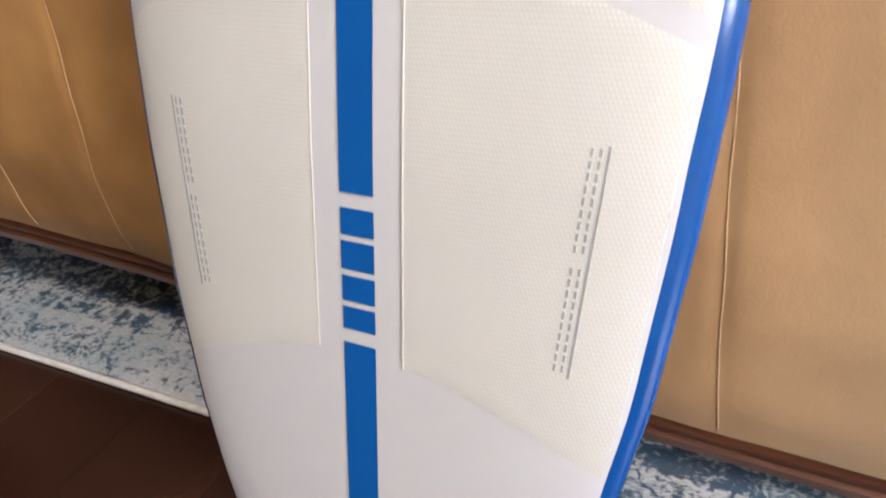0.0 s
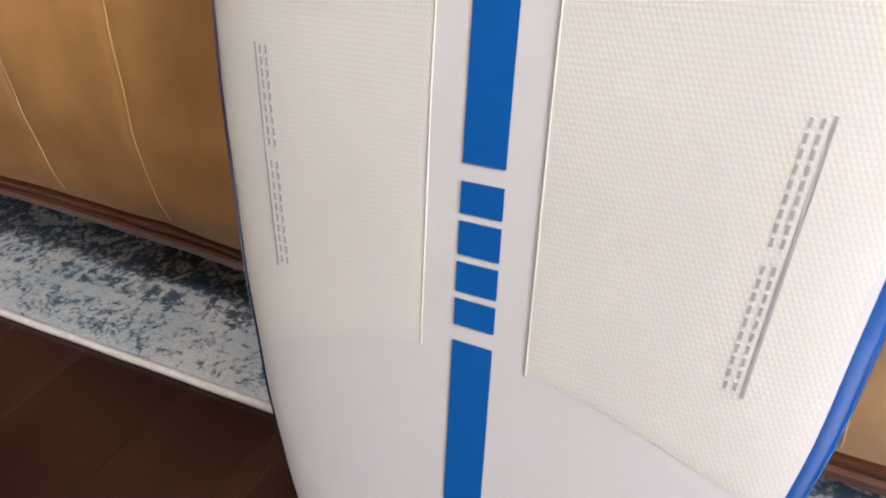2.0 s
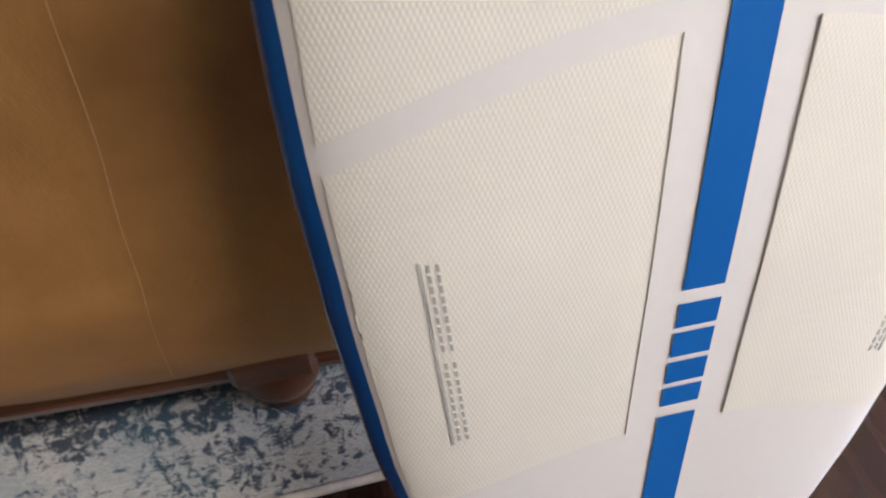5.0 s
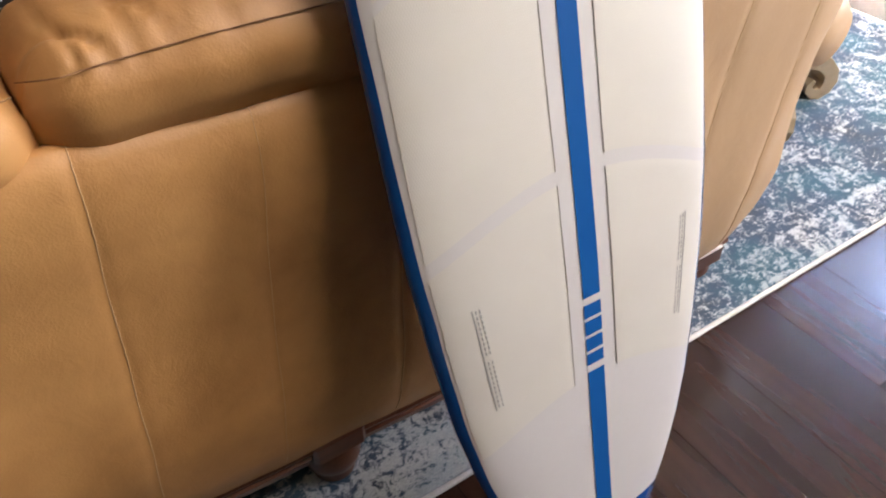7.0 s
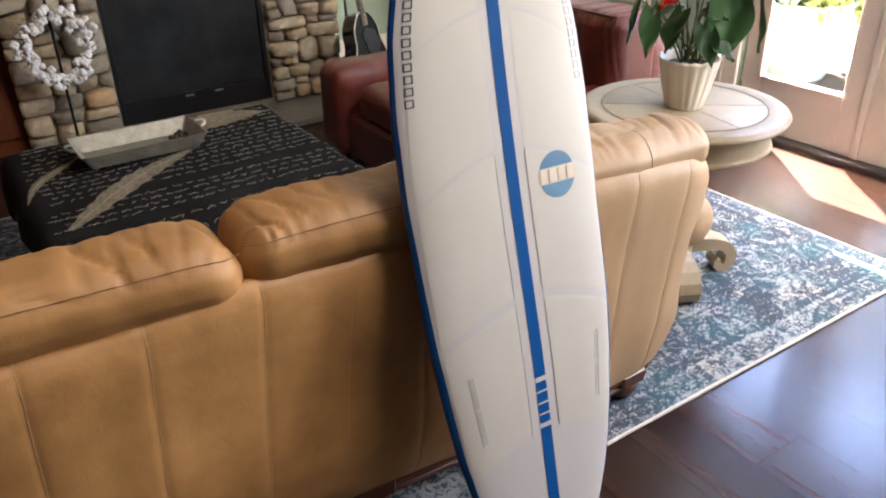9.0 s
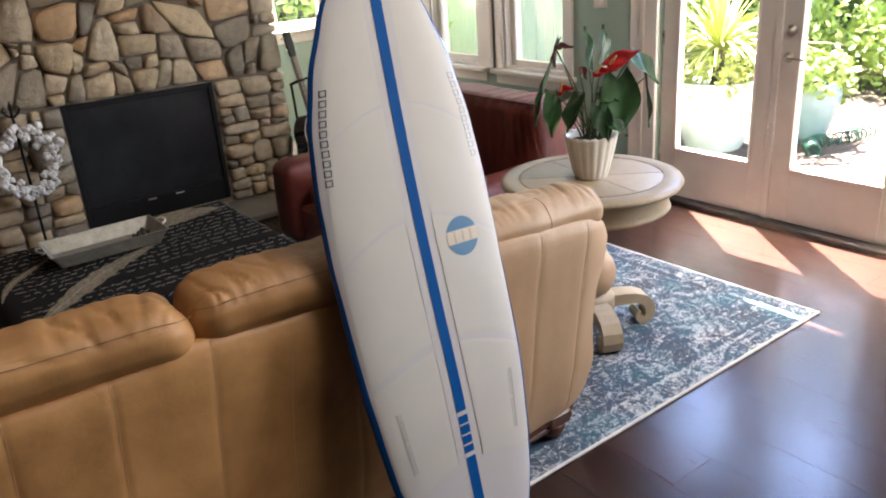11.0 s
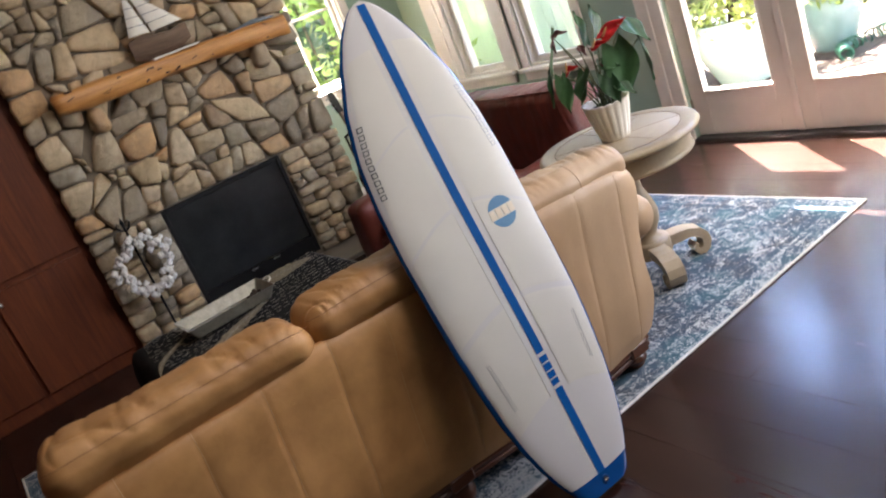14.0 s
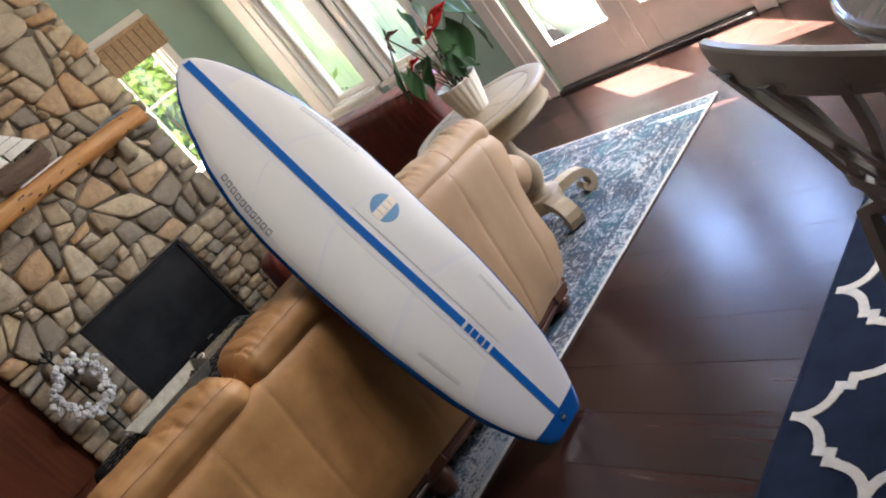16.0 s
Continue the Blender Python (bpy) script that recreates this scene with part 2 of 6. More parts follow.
# The dark ink again, with glare put into its colour for the right side.
PRINT_GLARE = plain("printed_dark_grey_glare", (0.30, 0.30, 0.325), (0.36, 0.36, 0.38), 90, 0.5, 0)
PRINT_BEIGE = plain("printed_beige", (0.60, 0.50, 0.38), (0.68, 0.58, 0.46), 40, 0.5, 0)
GUITAR_BLACK = plain("black_guitar_lacquer", (0.006, 0.006, 0.007), (0.014, 0.014, 0.016), 5, 0.12, 0, coat=0.8)
GUITAR_EDGE = plain("pale_binding", (0.50, 0.48, 0.42), (0.64, 0.62, 0.56), 20, 0.4, 0)
GUITAR_NECK = wood("guitar_neck_wood", (0.10, 0.07, 0.05), (0.25, 0.20, 0.15), 0.4, "z", 14, 0.2, 0.1)
PATIO = plain("patio_paving", (0.055, 0.036, 0.028), (0.10, 0.068, 0.054), 6, 0.9, 0.4, 60)
POT_BLUE = plain("pale_blue_glaze", (0.15, 0.24, 0.26), (0.22, 0.32, 0.34), 5, 0.25, 0.05, coat=0.4)
# Paler copy of the blue glaze; full sunlight is put into its colour.
POT_SUNLIT = plain("sunlit_pot_glaze", (0.50, 0.60, 0.60), (0.66, 0.73, 0.71), 5, 0.25, 0.05, coat=0.4)
HOSE = plain("green_hose", (0.012, 0.07, 0.045), (0.03, 0.12, 0.08), 20, 0.4, 0.1)
SPIKE_LEAF = plain("yellow_green_blade", (0.26, 0.32, 0.06), (0.48, 0.50, 0.15), 10, 0.45, 0.1)
HEDGE_LEAF = plain("hedge_leaf", (0.12, 0.19, 0.035), (0.28, 0.36, 0.09), 1.2, 0.5, 0.1, 30)
TREE_LEAF = plain("tree_leaf", (0.035, 0.085, 0.048), (0.085, 0.15, 0.085), 0.8, 0.55, 0.1, 20)
WOODS = plain("far_woods", (0.03, 0.07, 0.035), (0.12, 0.20, 0.11), 1.3, 0.95, 0.6, 9, depth=0.2)
VIEW_GREEN = plain("sage_view_paint", (0.40, 0.48, 0.40), (0.50, 0.57, 0.49), 2, 0.8, 0.3, 40)
BARK = plain("bark", (0.06, 0.045, 0.03), (0.14, 0.11, 0.08), 18, 0.9, 0.8, 80)
LAWN = plain("ground_soil", (0.05, 0.04, 0.026), (0.10, 0.082, 0.052), 3, 0.95, 0.5, 60)
THRESHOLD = plain("dark_threshold", (0.012, 0.009, 0.008), (0.03, 0.022, 0.018), 12, 0.4, 0.1)


def pad_material():
    """Cream deck skin with a fine woven relief."""
    m, nt, b = nodes_of("woven_deck_skin")
    at = coords(nt)
    tone = noise_fac(nt, at, 5.0, 4)
    b.inputs["Roughness"].default_value = 0.5
    sep = nt.nodes.new("ShaderNodeSeparateXYZ")
    nt.links.new(at, sep.inputs[0])
    row = maths(nt, "MULTIPLY", sep.outputs[1], 1 / 0.0038)
    shift = maths(nt, "MULTIPLY", maths(nt, "MODULO", maths(nt, "FLOOR", row), 2.0), 0.5)
    col = maths(nt, "ADD", maths(nt, "MULTIPLY", sep.outputs[0], 1 / 0.0033), shift)
    a = maths(nt, "SINE", maths(nt, "MULTIPLY", col, 2 * math.pi))
    c = maths(nt, "SINE", maths(nt, "MULTIPLY", maths(nt, "FRACT", row), math.pi))
    weave = maths(nt, "MULTIPLY", maths(nt, "MULTIPLY_ADD", a, 0.5, 0.5), c)
    speck = noise_fac(nt, at, 42.0, 4, 0.7)
    colour = ramp(nt, tone, [(0.3, (0.512, 0.482, 0.434)), (0.7, (0.548, 0.516, 0.465))])
    colour = mix(nt, maths(nt, "MULTIPLY", ramp(nt, speck, [(0.58, (0, 0, 0)), (0.75, (1, 1, 1))]), 0.14), colour, (0.50, 0.49, 0.46))
    colour = mix(nt, maths(nt, "MULTIPLY_ADD", weave, -0.04, 0.04), colour, (0.45, 0.43, 0.39))
    nt.links.new(colour, b.inputs["Base Color"])
    bump(nt, b, weave, 0.12, 0.0010)
    return m


PAD = pad_material()


def rug_material():
    """Distressed blue, charcoal and ivory pile: worn leaf ornament, border bands and rules, yarn by yarn."""
    m, nt, b = nodes_of("distressed_rug_pile")
    at = coords(nt)
    sep = nt.nodes.new("ShaderNodeSeparateXYZ")
    nt.links.new(at, sep.inputs[0])
    blotch = noise_fac(nt, at, 3.4, 5, 0.6, 0.6)
    tint = noise_fac(nt, at, 5.5, 3, 0.6, 0.4)
    motif = noise_fac(nt, at, 46.0, 3, 0.55, 1.6)
    fine = noise_fac(nt, coords(nt, (0.75, 1.9, 1)), 135.0, 4, 0.72)
    yarn = noise_fac(nt, coords(nt, (0.5, 1.6, 1)), 330.0, 3, 0.7)
    # leaf and scroll outlines, worn through
    v = nt.nodes.new("ShaderNodeTexVoronoi")
    v.feature = "SMOOTH_F1"
    v.inputs["Scale"].default_value = 8.5
    warp = nt.nodes.new("ShaderNodeVectorMath")
    warp.operation = "MULTIPLY_ADD"
    swirl = nt.nodes.new("ShaderNodeTexNoise")
    swirl.inputs["Scale"].default_value = 9.0
    nt.links.new(at, swirl.inputs["Vector"])
    nt.links.new(swirl.outputs["Color"], warp.inputs[0])
    warp.inputs[1].default_value = (0.10, 0.10, 0.0)
    nt.links.new(at, warp.inputs[2])
    nt.links.new(warp.outputs[0], v.inputs["Vector"])
    scroll = maths(nt, "PINGPONG", maths(nt, "MULTIPLY", v.outputs["Distance"], 5.5), 1.0)
    ornament = ramp(nt, scroll, [(0.0, (0.0,) * 3), (0.30, (0.25,) * 3), (0.5, (1.0,) * 3), (0.75, (0.5,) * 3), (1.0, (0.35,) * 3)])
    mask = maths(nt, "ADD", maths(nt, "ADD", maths(nt, "MULTIPLY", motif, 0.46), maths(nt, "MULTIPLY", fine, 0.34)),
                 maths(nt, "ADD", maths(nt, "MULTIPLY_ADD", ornament, 0.085, -0.040), maths(nt, "MULTIPLY", blotch, 0.25)))
    # bands and thin rules that run along the border
    ex = maths(nt, "SUBTRACT", RUG_HALF[0], maths(nt, "ABSOLUTE", sep.outputs[0]))
    ey = maths(nt, "SUBTRACT", RUG_HALF[1], maths(nt, "ABSOLUTE", sep.outputs[1]))
    edge = maths(nt, "MULTIPLY", maths(nt, "ADD", maths(nt, "MINIMUM", ex, ey), maths(nt, "MULTIPLY_ADD", motif, 0.010, -0.005)), 2.0)
    band = ramp(nt, edge, [(0.0, (0.44,) * 3), (0.022, (0.44,) * 3), (0.030, (0.66,) * 3), (0.046, (0.64,) * 3), (0.056, (0.48,) * 3), (0.19, (0.50,) * 3), (0.205, (0.68,) * 3), (0.225, (0.64,) * 3),
                           (0.24, (0.36,) * 3), (0.30, (0.36,) * 3), (0.315, (0.60,) * 3), (0.34, (0.46,) * 3), (0.62, (0.56,) * 3), (0.64, (0.36,) * 3), (0.66, (0.62,) * 3), (0.70, (0.50,) * 3)])
    mask = maths(nt, "ADD", mask, maths(nt, "MULTIPLY_ADD", band, -0.24, 0.12))
    # a paler stretch along the edge behind the sofa
    paler = maths(nt, "MULTIPLY", ramp(nt, maths(nt, "MULTIPLY", ey, 2.0), [(0.28, (1, 1, 1)), (0.36, (0, 0, 0))]), ramp(nt, maths(nt, "ADD", sep.outputs[0], 0.3), [(0.05, (1, 1, 1)), (0.32, (0, 0, 0))]))
    paler = maths(nt, "MULTIPLY", paler, maths(nt, "LESS_THAN", sep.outputs[1], 0.0))
    mask = maths(nt, "MULTIPLY_ADD", paler, -0.070, maths(nt, "ADD", mask, 0.058))
    pale = ramp(nt, tint, [(0.36, (0.40, 0.44, 0.46)), (0.55, (0.52, 0.52, 0.52)), (0.70, (0.54, 0.53, 0.51))])
    deep = ramp(nt, tint, [(0.36, (0.035, 0.10, 0.135)), (0.52, (0.045, 0.075, 0.115)), (0.70, (0.045, 0.052, 0.065))])
    mid = mix(nt, 0.45, pale, deep)
    colour = mix(nt, ramp(nt, mask, [(0.505, (0, 0, 0)), (0.545, (1, 1, 1))]), pale, mid)
    colour = mix(nt, ramp(nt, mask, [(0.540, (0, 0, 0)), (0.595, (1, 1, 1))]), colour, deep)
    colour = mix(nt, maths(nt, "MULTIPLY", ramp(nt, yarn, [(0.40, (1, 1, 1)), (0.62, (0, 0, 0))]), 0.35), colour, (0.10, 0.12, 0.14))
    nt.links.new(colour, b.inputs["Base Color"])
    b.inputs["Roughness"].default_value = 0.95
    b.inputs["Specular IOR Level"].default_value = 0.15
    bump(nt, b, maths(nt, "ADD", fine, yarn), 0.6, 0.003)
    return m


RUG_HALF = (1.85, 1.41)
RUG = rug_material()


def stone_material():
    m, nt, b = nodes_of("river_stone")
    at = coords(nt, kind="Object")
    info = nt.nodes.new("ShaderNodeObjectInfo")
    base = ramp(nt, info.outputs["Random"], [(0.0, (0.36, 0.32, 0.26)), (0.12, (0.15, 0.148, 0.14)), (0.22, (0.43, 0.37, 0.28)), (0.34, (0.30, 0.295, 0.27)),
                                             (0.46, (0.22, 0.20, 0.17)), (0.56, (0.42, 0.355, 0.26)), (0.66, (0.47, 0.41, 0.32)), (0.76, (0.20, 0.195, 0.18)), (0.85, (0.44, 0.30, 0.175)),
                                             (0.92, (0.36, 0.32, 0.26)), (1.0, (0.54, 0.49, 0.42))])
    broad, fine = noise_fac(nt, at, 11.0, 6, 0.62, 0.8), noise_fac(nt, at, 120.0, 4)
    colour = mix(nt, maths(nt, "MULTIPLY", ramp(nt, broad, [(0.42, (0, 0, 0)), (0.75, (1, 1, 1))]), 0.5), base, (0.15, 0.125, 0.09))
    colour = mix(nt, maths(nt, "MULTIPLY", ramp(nt, fine, [(0.5, (0, 0, 0)), (0.8, (1, 1, 1))]), 0.35), colour, (0.42, 0.39, 0.34))
    colour = mix(nt, 1.0, colour, (1.38, 1.22, 0.98), "MULTIPLY")
    nt.links.new(colour, b.inputs["Base Color"])
    b.inputs["Roughness"].default_value = 0.72
    bump(nt, b, maths(nt, "ADD", maths(nt, "MULTIPLY", broad, 1.2), maths(nt, "MULTIPLY", fine, 0.3)), 1.0, 0.018)
    return m


STONE = stone_material()

# ---- building helpers ----


def mesh_of(bm, material, smooth=False, name="mesh"):
    bmesh.ops.recalc_face_normals(bm, faces=bm.faces)
    me = bpy.data.meshes.new(name)
    bm.to_mesh(me)
    bm.free()
    me.materials.append(material)
    if smooth:
        me.polygons.foreach_set("use_smooth", [True] * len(me.polygons))
    return me


def part(name, bm, material, parent, label="", smooth=False):
    ob = new(name, mesh_of(bm, material, smooth, name))
    ob.parent = parent
    return tagged(ob, label)


def thing(name, at, label, category, group="", rz=0.0, kind=""):
    ob = new(name)
    ob.empty_display_size = 0.1
    ob.matrix_world = pose(*at, 0, 0, rz)
    return tagged(ob, label, category, group, kind)


def structure(name, bm, material, label, category, smooth=False):
    ob = new(name, mesh_of(bm, material, smooth, name))
    return tagged(ob, label, category, kind="structure")


def boxes(*items, bevel=0.0, seg=1):
    """A bmesh of bevelled boxes: (x0, x1, y0, y1, z0, z1) each."""
    bm = bmesh.new()
    for x0, x1, y0, y1, z0, z1 in items:
        m = Matrix.Translation(((x0 + x1) / 2, (y0 + y1) / 2, (z0 + z1) / 2)) @ Matrix.Diagonal((abs(x1 - x0), abs(y1 - y0), abs(z1 - z0), 1))
        bmesh.ops.create_cube(bm, size=1.0, matrix=m)
    if bevel:
        bmesh.ops.bevel(bm, geom=bm.edges[:], offset=bevel, segments=seg, affect="EDGES", profile=0.5)
    return bm


def loft(rings, bm=None, closed=True, caps=True):
    bm = bm or bmesh.new()
    rows = [[bm.verts.new(p) for p in ring] for ring in rings]
    n = len(rings[0])
    for a, b in zip(rows, rows[1:]):
        for i in range(n if closed else n - 1):
            j = (i + 1) % n
            bm.faces.new((a[i], a[j], b[j], b[i]))
    if caps and closed:
        bm.faces.new(rows[0][::-1])
        bm.faces.new(rows[-1])
    return bm


def tube(points, radius, seg=8, bm=None, caps=True):
    """A round bar along points; radius: one number or one for each point."""
    pts = [Vector(p) for p in points]
    radii = radius if isinstance(radius, (list, tuple)) else [radius] * len(pts)
    rings, side = [], None
    for i, p in enumerate(pts):
        way = (pts[min(i + 1, len(pts) - 1)] - pts[max(i - 1, 0)]).normalized()
        if side is None:
            side = way.cross(Vector((0, 0, 1)) if abs(way.z) < 0.9 else Vector((1, 0, 0))).normalized()
        side = (side - way * side.dot(way)).normalized()
        up = way.cross(side)
        rings.append([p + radii[i] * (math.cos(a) * side + math.sin(a) * up) for a in (2 * math.pi * k / seg for k in range(seg))])
    return loft(rings, bm, True, caps)


def lathe(profile, seg=32, at=(0, 0, 0), bm=None, flute=0.0, flutes=0, caps=True):
    """Turned shape from (radius, height) pairs; flutes: ribs round it."""
    rings = []
    for r, z in profile:
        rings.append([Vector(at) + Vector((r * (1 + flute * math.cos(flutes * a)) * math.cos(a), r * (1 + flute * math.cos(flutes * a)) * math.sin(a), z))
                      for a in (2 * math.pi * k / seg for k in range(seg))])
    return loft(rings, bm, True, caps)


def sheet(f, nu, nv, bm=None):
    """A surface from f(u, v) with u and v from 0 to 1."""
    return loft([[f(i / nu, j / nv) for j in range(nv + 1)] for i in range(nu + 1)], bm, False, False)


def soft_box(half, r, n=14, shape=None, at=(0, 0, 0), bm=None):
    """A box with round edges of radius r, cut fine; shape(p, normal) may move its points."""
    bm = bm or bmesh.new()
    hx, hy, hz = half
    seen = {}

    def vert(p):
        key = tuple(round(c, 5) for c in p)
        if key not in seen:
            full = Vector((p[0] * hx, p[1] * hy, p[2] * hz))
            core = Vector([max(-h + r, min(h - r, c)) for c, h in zip(full, half)])
            off = full - core
            out = core + off.normalized() * r if off.length > 1e-9 else full
            normal = off.normalized() if off.length > 1e-9 else Vector([float(round(c)) if abs(c) > 0.9999 else 0.0 for c in p]).normalized()
            if shape:
                out = shape(out, normal)
            seen[key] = bm.verts.new(out + Vector(at))
        return seen[key]

    def spread(k):
        a = 2 * k / n - 1
        return math.copysign(abs(a) ** 0.72, a)

    steps = [spread(k) for k in range(n + 1)]
    for axis in range(3):
        for side in (-1, 1):
            def corner(i, j):
                p = [0, 0, 0]
                p[axis], p[(axis + 1) % 3], p[(axis + 2) % 3] = side, steps[i], steps[j]
                return vert(p)
            for i in range(n):
                for j in range(n):
                    face = [corner(i, j), corner(i + 1, j), corner(i + 1, j + 1), corner(i, j + 1)]
                    bm.faces.new(face if side > 0 else face[::-1])
    return bm


def plate(outline, thickness, to_world, bm=None):
    """A flat piece with an outline in two coordinates, pushed through to_world(a, b, depth)."""
    bm = bm or bmesh.new()
    return loft([[to_world(a, b, 0) for a, b in outline], [to_world(a, b, thickness) for a, b in outline]], bm)


def arc(cx, cy, r, a0, a1, n):
    return [(cx + r * math.cos(radians(a0 + (a1 - a0) * k / n)), cy + r * math.sin(radians(a0 + (a1 - a0) * k / n))) for k in range(n + 1)]


def bell(x, at, width):
    return math.exp(-(((x - at) / width) ** 2))


def lerp_table(table, x):
    for (a, va), (b, vb) in zip(table, table[1:]):
        if x <= b:
            f = max(0.0, min(1.0, (x - a) / (b - a)))
            f = f * f * (3 - 2 * f) * 0.3 + f * 0.7
            return va + (vb - va) * f
    return table[-1][1]

# ---- structure ----
WX, WY = 3.107, 4.83          # inner faces of the garden wall and of the fireplace wall
BACK, LEFT, TOP = -5.0, -4.2, 4.4
T = 0.16


def wall_with_openings(axis, face, thick, a0, a1, z1, openings):
    """Boxes of a wall along the other axis from a0 to a1, with openings (b0, b1, z0, z1) cut through it."""
    bs = sorted({a0, a1, *(b for o in openings for b in o[:2])})
    zs = sorted({0.0, z1, *(z for o in openings for z in o[2:])})
    items = []
    for b0, b1 in zip(bs, bs[1:]):
        start = None
        for z0, zt in zip(zs, zs[1:]):
            free = any(o[0] < (b0 + b1) / 2 < o[1] and o[2] < (z0 + zt) / 2 < o[3] for o in openings)
            if not free and start is None:
                start = z0
            if start is not None and (free or zt == z1):
                top = z0 if free else zt
                items.append((face, face + thick, b0, b1, start, top) if axis == "x" else (b0, b1, face, face + thick, start, top))
                start = None
    return boxes(*items)


DOORS = (0.278, 1.82, 0.0, 2.06)
WIN_A, WIN_B = (3.55, 4.16, 0.72, 2.62), (2.62, 3.255, 0.72, 2.62)
WIN_C = (1.58, 2.50, 1.06, 2.36)
SUN_SLOT = (1.302, 1.963, 2.92, 3.475)   # unseen high slot added to let a thin blade of sun onto the rug
structure("wall_east", wall_with_openings("x", WX, T, BACK, WY + T, TOP, [DOORS, WIN_A, WIN_B, SUN_SLOT, (-1.90, -0.45, 1.0, 2.25)]), WALL_GREEN, "sage green painted wall with glazed doors and windows", "wall")
structure("wall_north", wall_with_openings("y", WY, T, LEFT, WX, TOP, [WIN_C]), WALL_GREEN, "sage green painted wall behind the stone fireplace", "wall")
structure("wall_south", wall_with_openings("y", BACK, -T, LEFT, WX, TOP, []), WALL_GREEN, "plain sage green painted wall", "wall")
# The unseen west wall is dark so that less light bounces onto the board.
structure("wall_west", boxes((LEFT - T, LEFT, BACK - T, WY + T, 0, TOP)), CABINET_WOOD, "unseen plain wall, dark to hold back bounced light", "wall")
# The hole in the ceiling is made up to hold the added overhead lamp.
structure("ceiling", boxes((LEFT - T, 0.5, BACK - T, WY + T, TOP, TOP + 0.12), (2.3, WX + T, BACK - T, WY + T, TOP, TOP + 0.12), (0.5, 2.3, BACK - T, -2.0, TOP, TOP + 0.12), (0.5, 2.3, -0.6, WY + T, TOP, TOP + 0.12)), CEILING_PAINT, "plain white painted ceiling with a hole for an added lamp", "ceiling")
# Unseen sheet added to stop the sun entering through the ceiling hole.
structure("ceiling_sun_block", boxes((0.4, 2.4, -2.1, -0.5, TOP + 0.122, TOP + 0.135)), SAIL, "unseen cream sheet that keeps sun out of the ceiling hole", "blind")
floor = structure("floor", boxes((LEFT, WX + T, BACK, WY, -0.10, -0.012)), THRESHOLD, "dark stained wide plank floor with a satin gloss", "floor")


def frame_boxes(axis, face, b0, b1, z0, z1, width, d0, d1, bottom=True, bevel=0.004):
    """A frame round an opening: casing bars of a width, from face + d0 to face + d1."""
    def bar(p0, p1, q0, q1):
        return (face + d0, face + d1, p0, p1, q0, q1) if axis == "x" else (p0, p1, face + d0, face + d1, q0, q1)
    bars = [bar(b0 - width, b0, z0 - (width if bottom else 0), z1), bar(b1, b1 + width, z0 - (width if bottom else 0), z1), bar(b0 - width, b1 + width, z1, z1 + width)]
    if bottom:
        bars.append(bar(b0, b1, z0 - width, z0))
    return boxes(*bars, bevel=bevel)


def window(name, axis, face, opening, label, sash=0.045, muntins=()):
    b0, b1, z0, z1 = opening
    top = structure(name, frame_boxes(axis, face, b0, b1, z0, z1, 0.085, -0.022, -0.002, False), WHITE_TRIM, label, "window")

    def bar(p0, p1, q0, q1, d0, d1):
        return (face + d0, face + d1, p0, p1, q0, q1) if axis == "x" else (p0, p1, face + d0, face + d1, q0, q1)
    part("window_sill", boxes(bar(b0 - 0.11, b1 + 0.11, z0 - 0.035, z0 - 0.002, -0.07, 0.06), bevel=0.006), WHITE_TRIM, top)
    part("apron", boxes(bar(b0 - 0.085, b1 + 0.085, z0 - 0.11, z0 - 0.037, -0.018, -0.002), bevel=0.003), WHITE_TRIM, top)
    part("jamb", boxes(bar(b0, b0 + 0.02, z0, z1, 0.0, T), bar(b1 - 0.02, b1, z0, z1, 0.0, T), bar(b0 + 0.02, b1 - 0.02, z1 - 0.02, z1, 0, T), bar(b0 + 0.02, b1 - 0.02, z0, z0 + 0.02, 0, T)), WHITE_TRIM, top)
    c0, c1, e0, e1 = b0 + 0.022, b1 - 0.022, z0 + 0.022, z1 - 0.022
    part("window_frame", boxes(bar(c0, c0 + sash, e0, e1, 0.05, 0.09), bar(c1 - sash, c1, e0, e1, 0.05, 0.09), bar(c0 + sash, c1 - sash, e0, e0 + sash, 0.05, 0.09),
                               bar(c0 + sash, c1 - sash, e1 - sash, e1, 0.05, 0.09), bevel=0.003), WHITE_TRIM, top)
    for vertical, at in muntins:
        part("muntin", boxes(bar(at - 0.011, at + 0.011, e0 + sash, e1 - sash, 0.055, 0.085) if vertical else bar(c0 + sash, c1 - sash, at - 0.011, at + 0.011, 0.056, 0.084), bevel=0.002), WHITE_TRIM, top)
    pane = part("pane", boxes(bar(c0 + sash - 0.005, c1 - sash + 0.005, e0 + sash - 0.005, e1 - sash + 0.005, 0.068, 0.072)), PANE, top)
    pane.visible_shadow = False
    return top


window("window_1", "x", WX, WIN_A, "white framed window with a green garden view")
window("window_2", "x", WX, WIN_B, "white framed casement window beside the glazed doors")
window("window_3", "y", WY, WIN_C, "white framed window beside the stone fireplace", 0.035, [(True, 2.04), (False, 1.73)])
tr = structure("trim", boxes((WX - 0.046, WX - 0.023, 3.36, 3.45, 0.722, 2.70), (WX - 0.030, WX - 0.002, 4.247, 4.36, 0.60, 2.80), (WX - 0.018, WX - 0.002, 4.362, 4.455, 0.60, 2.80), bevel=0.004), WHITE_TRIM, "white painted post and wide moulded casing of the windows", "trim")


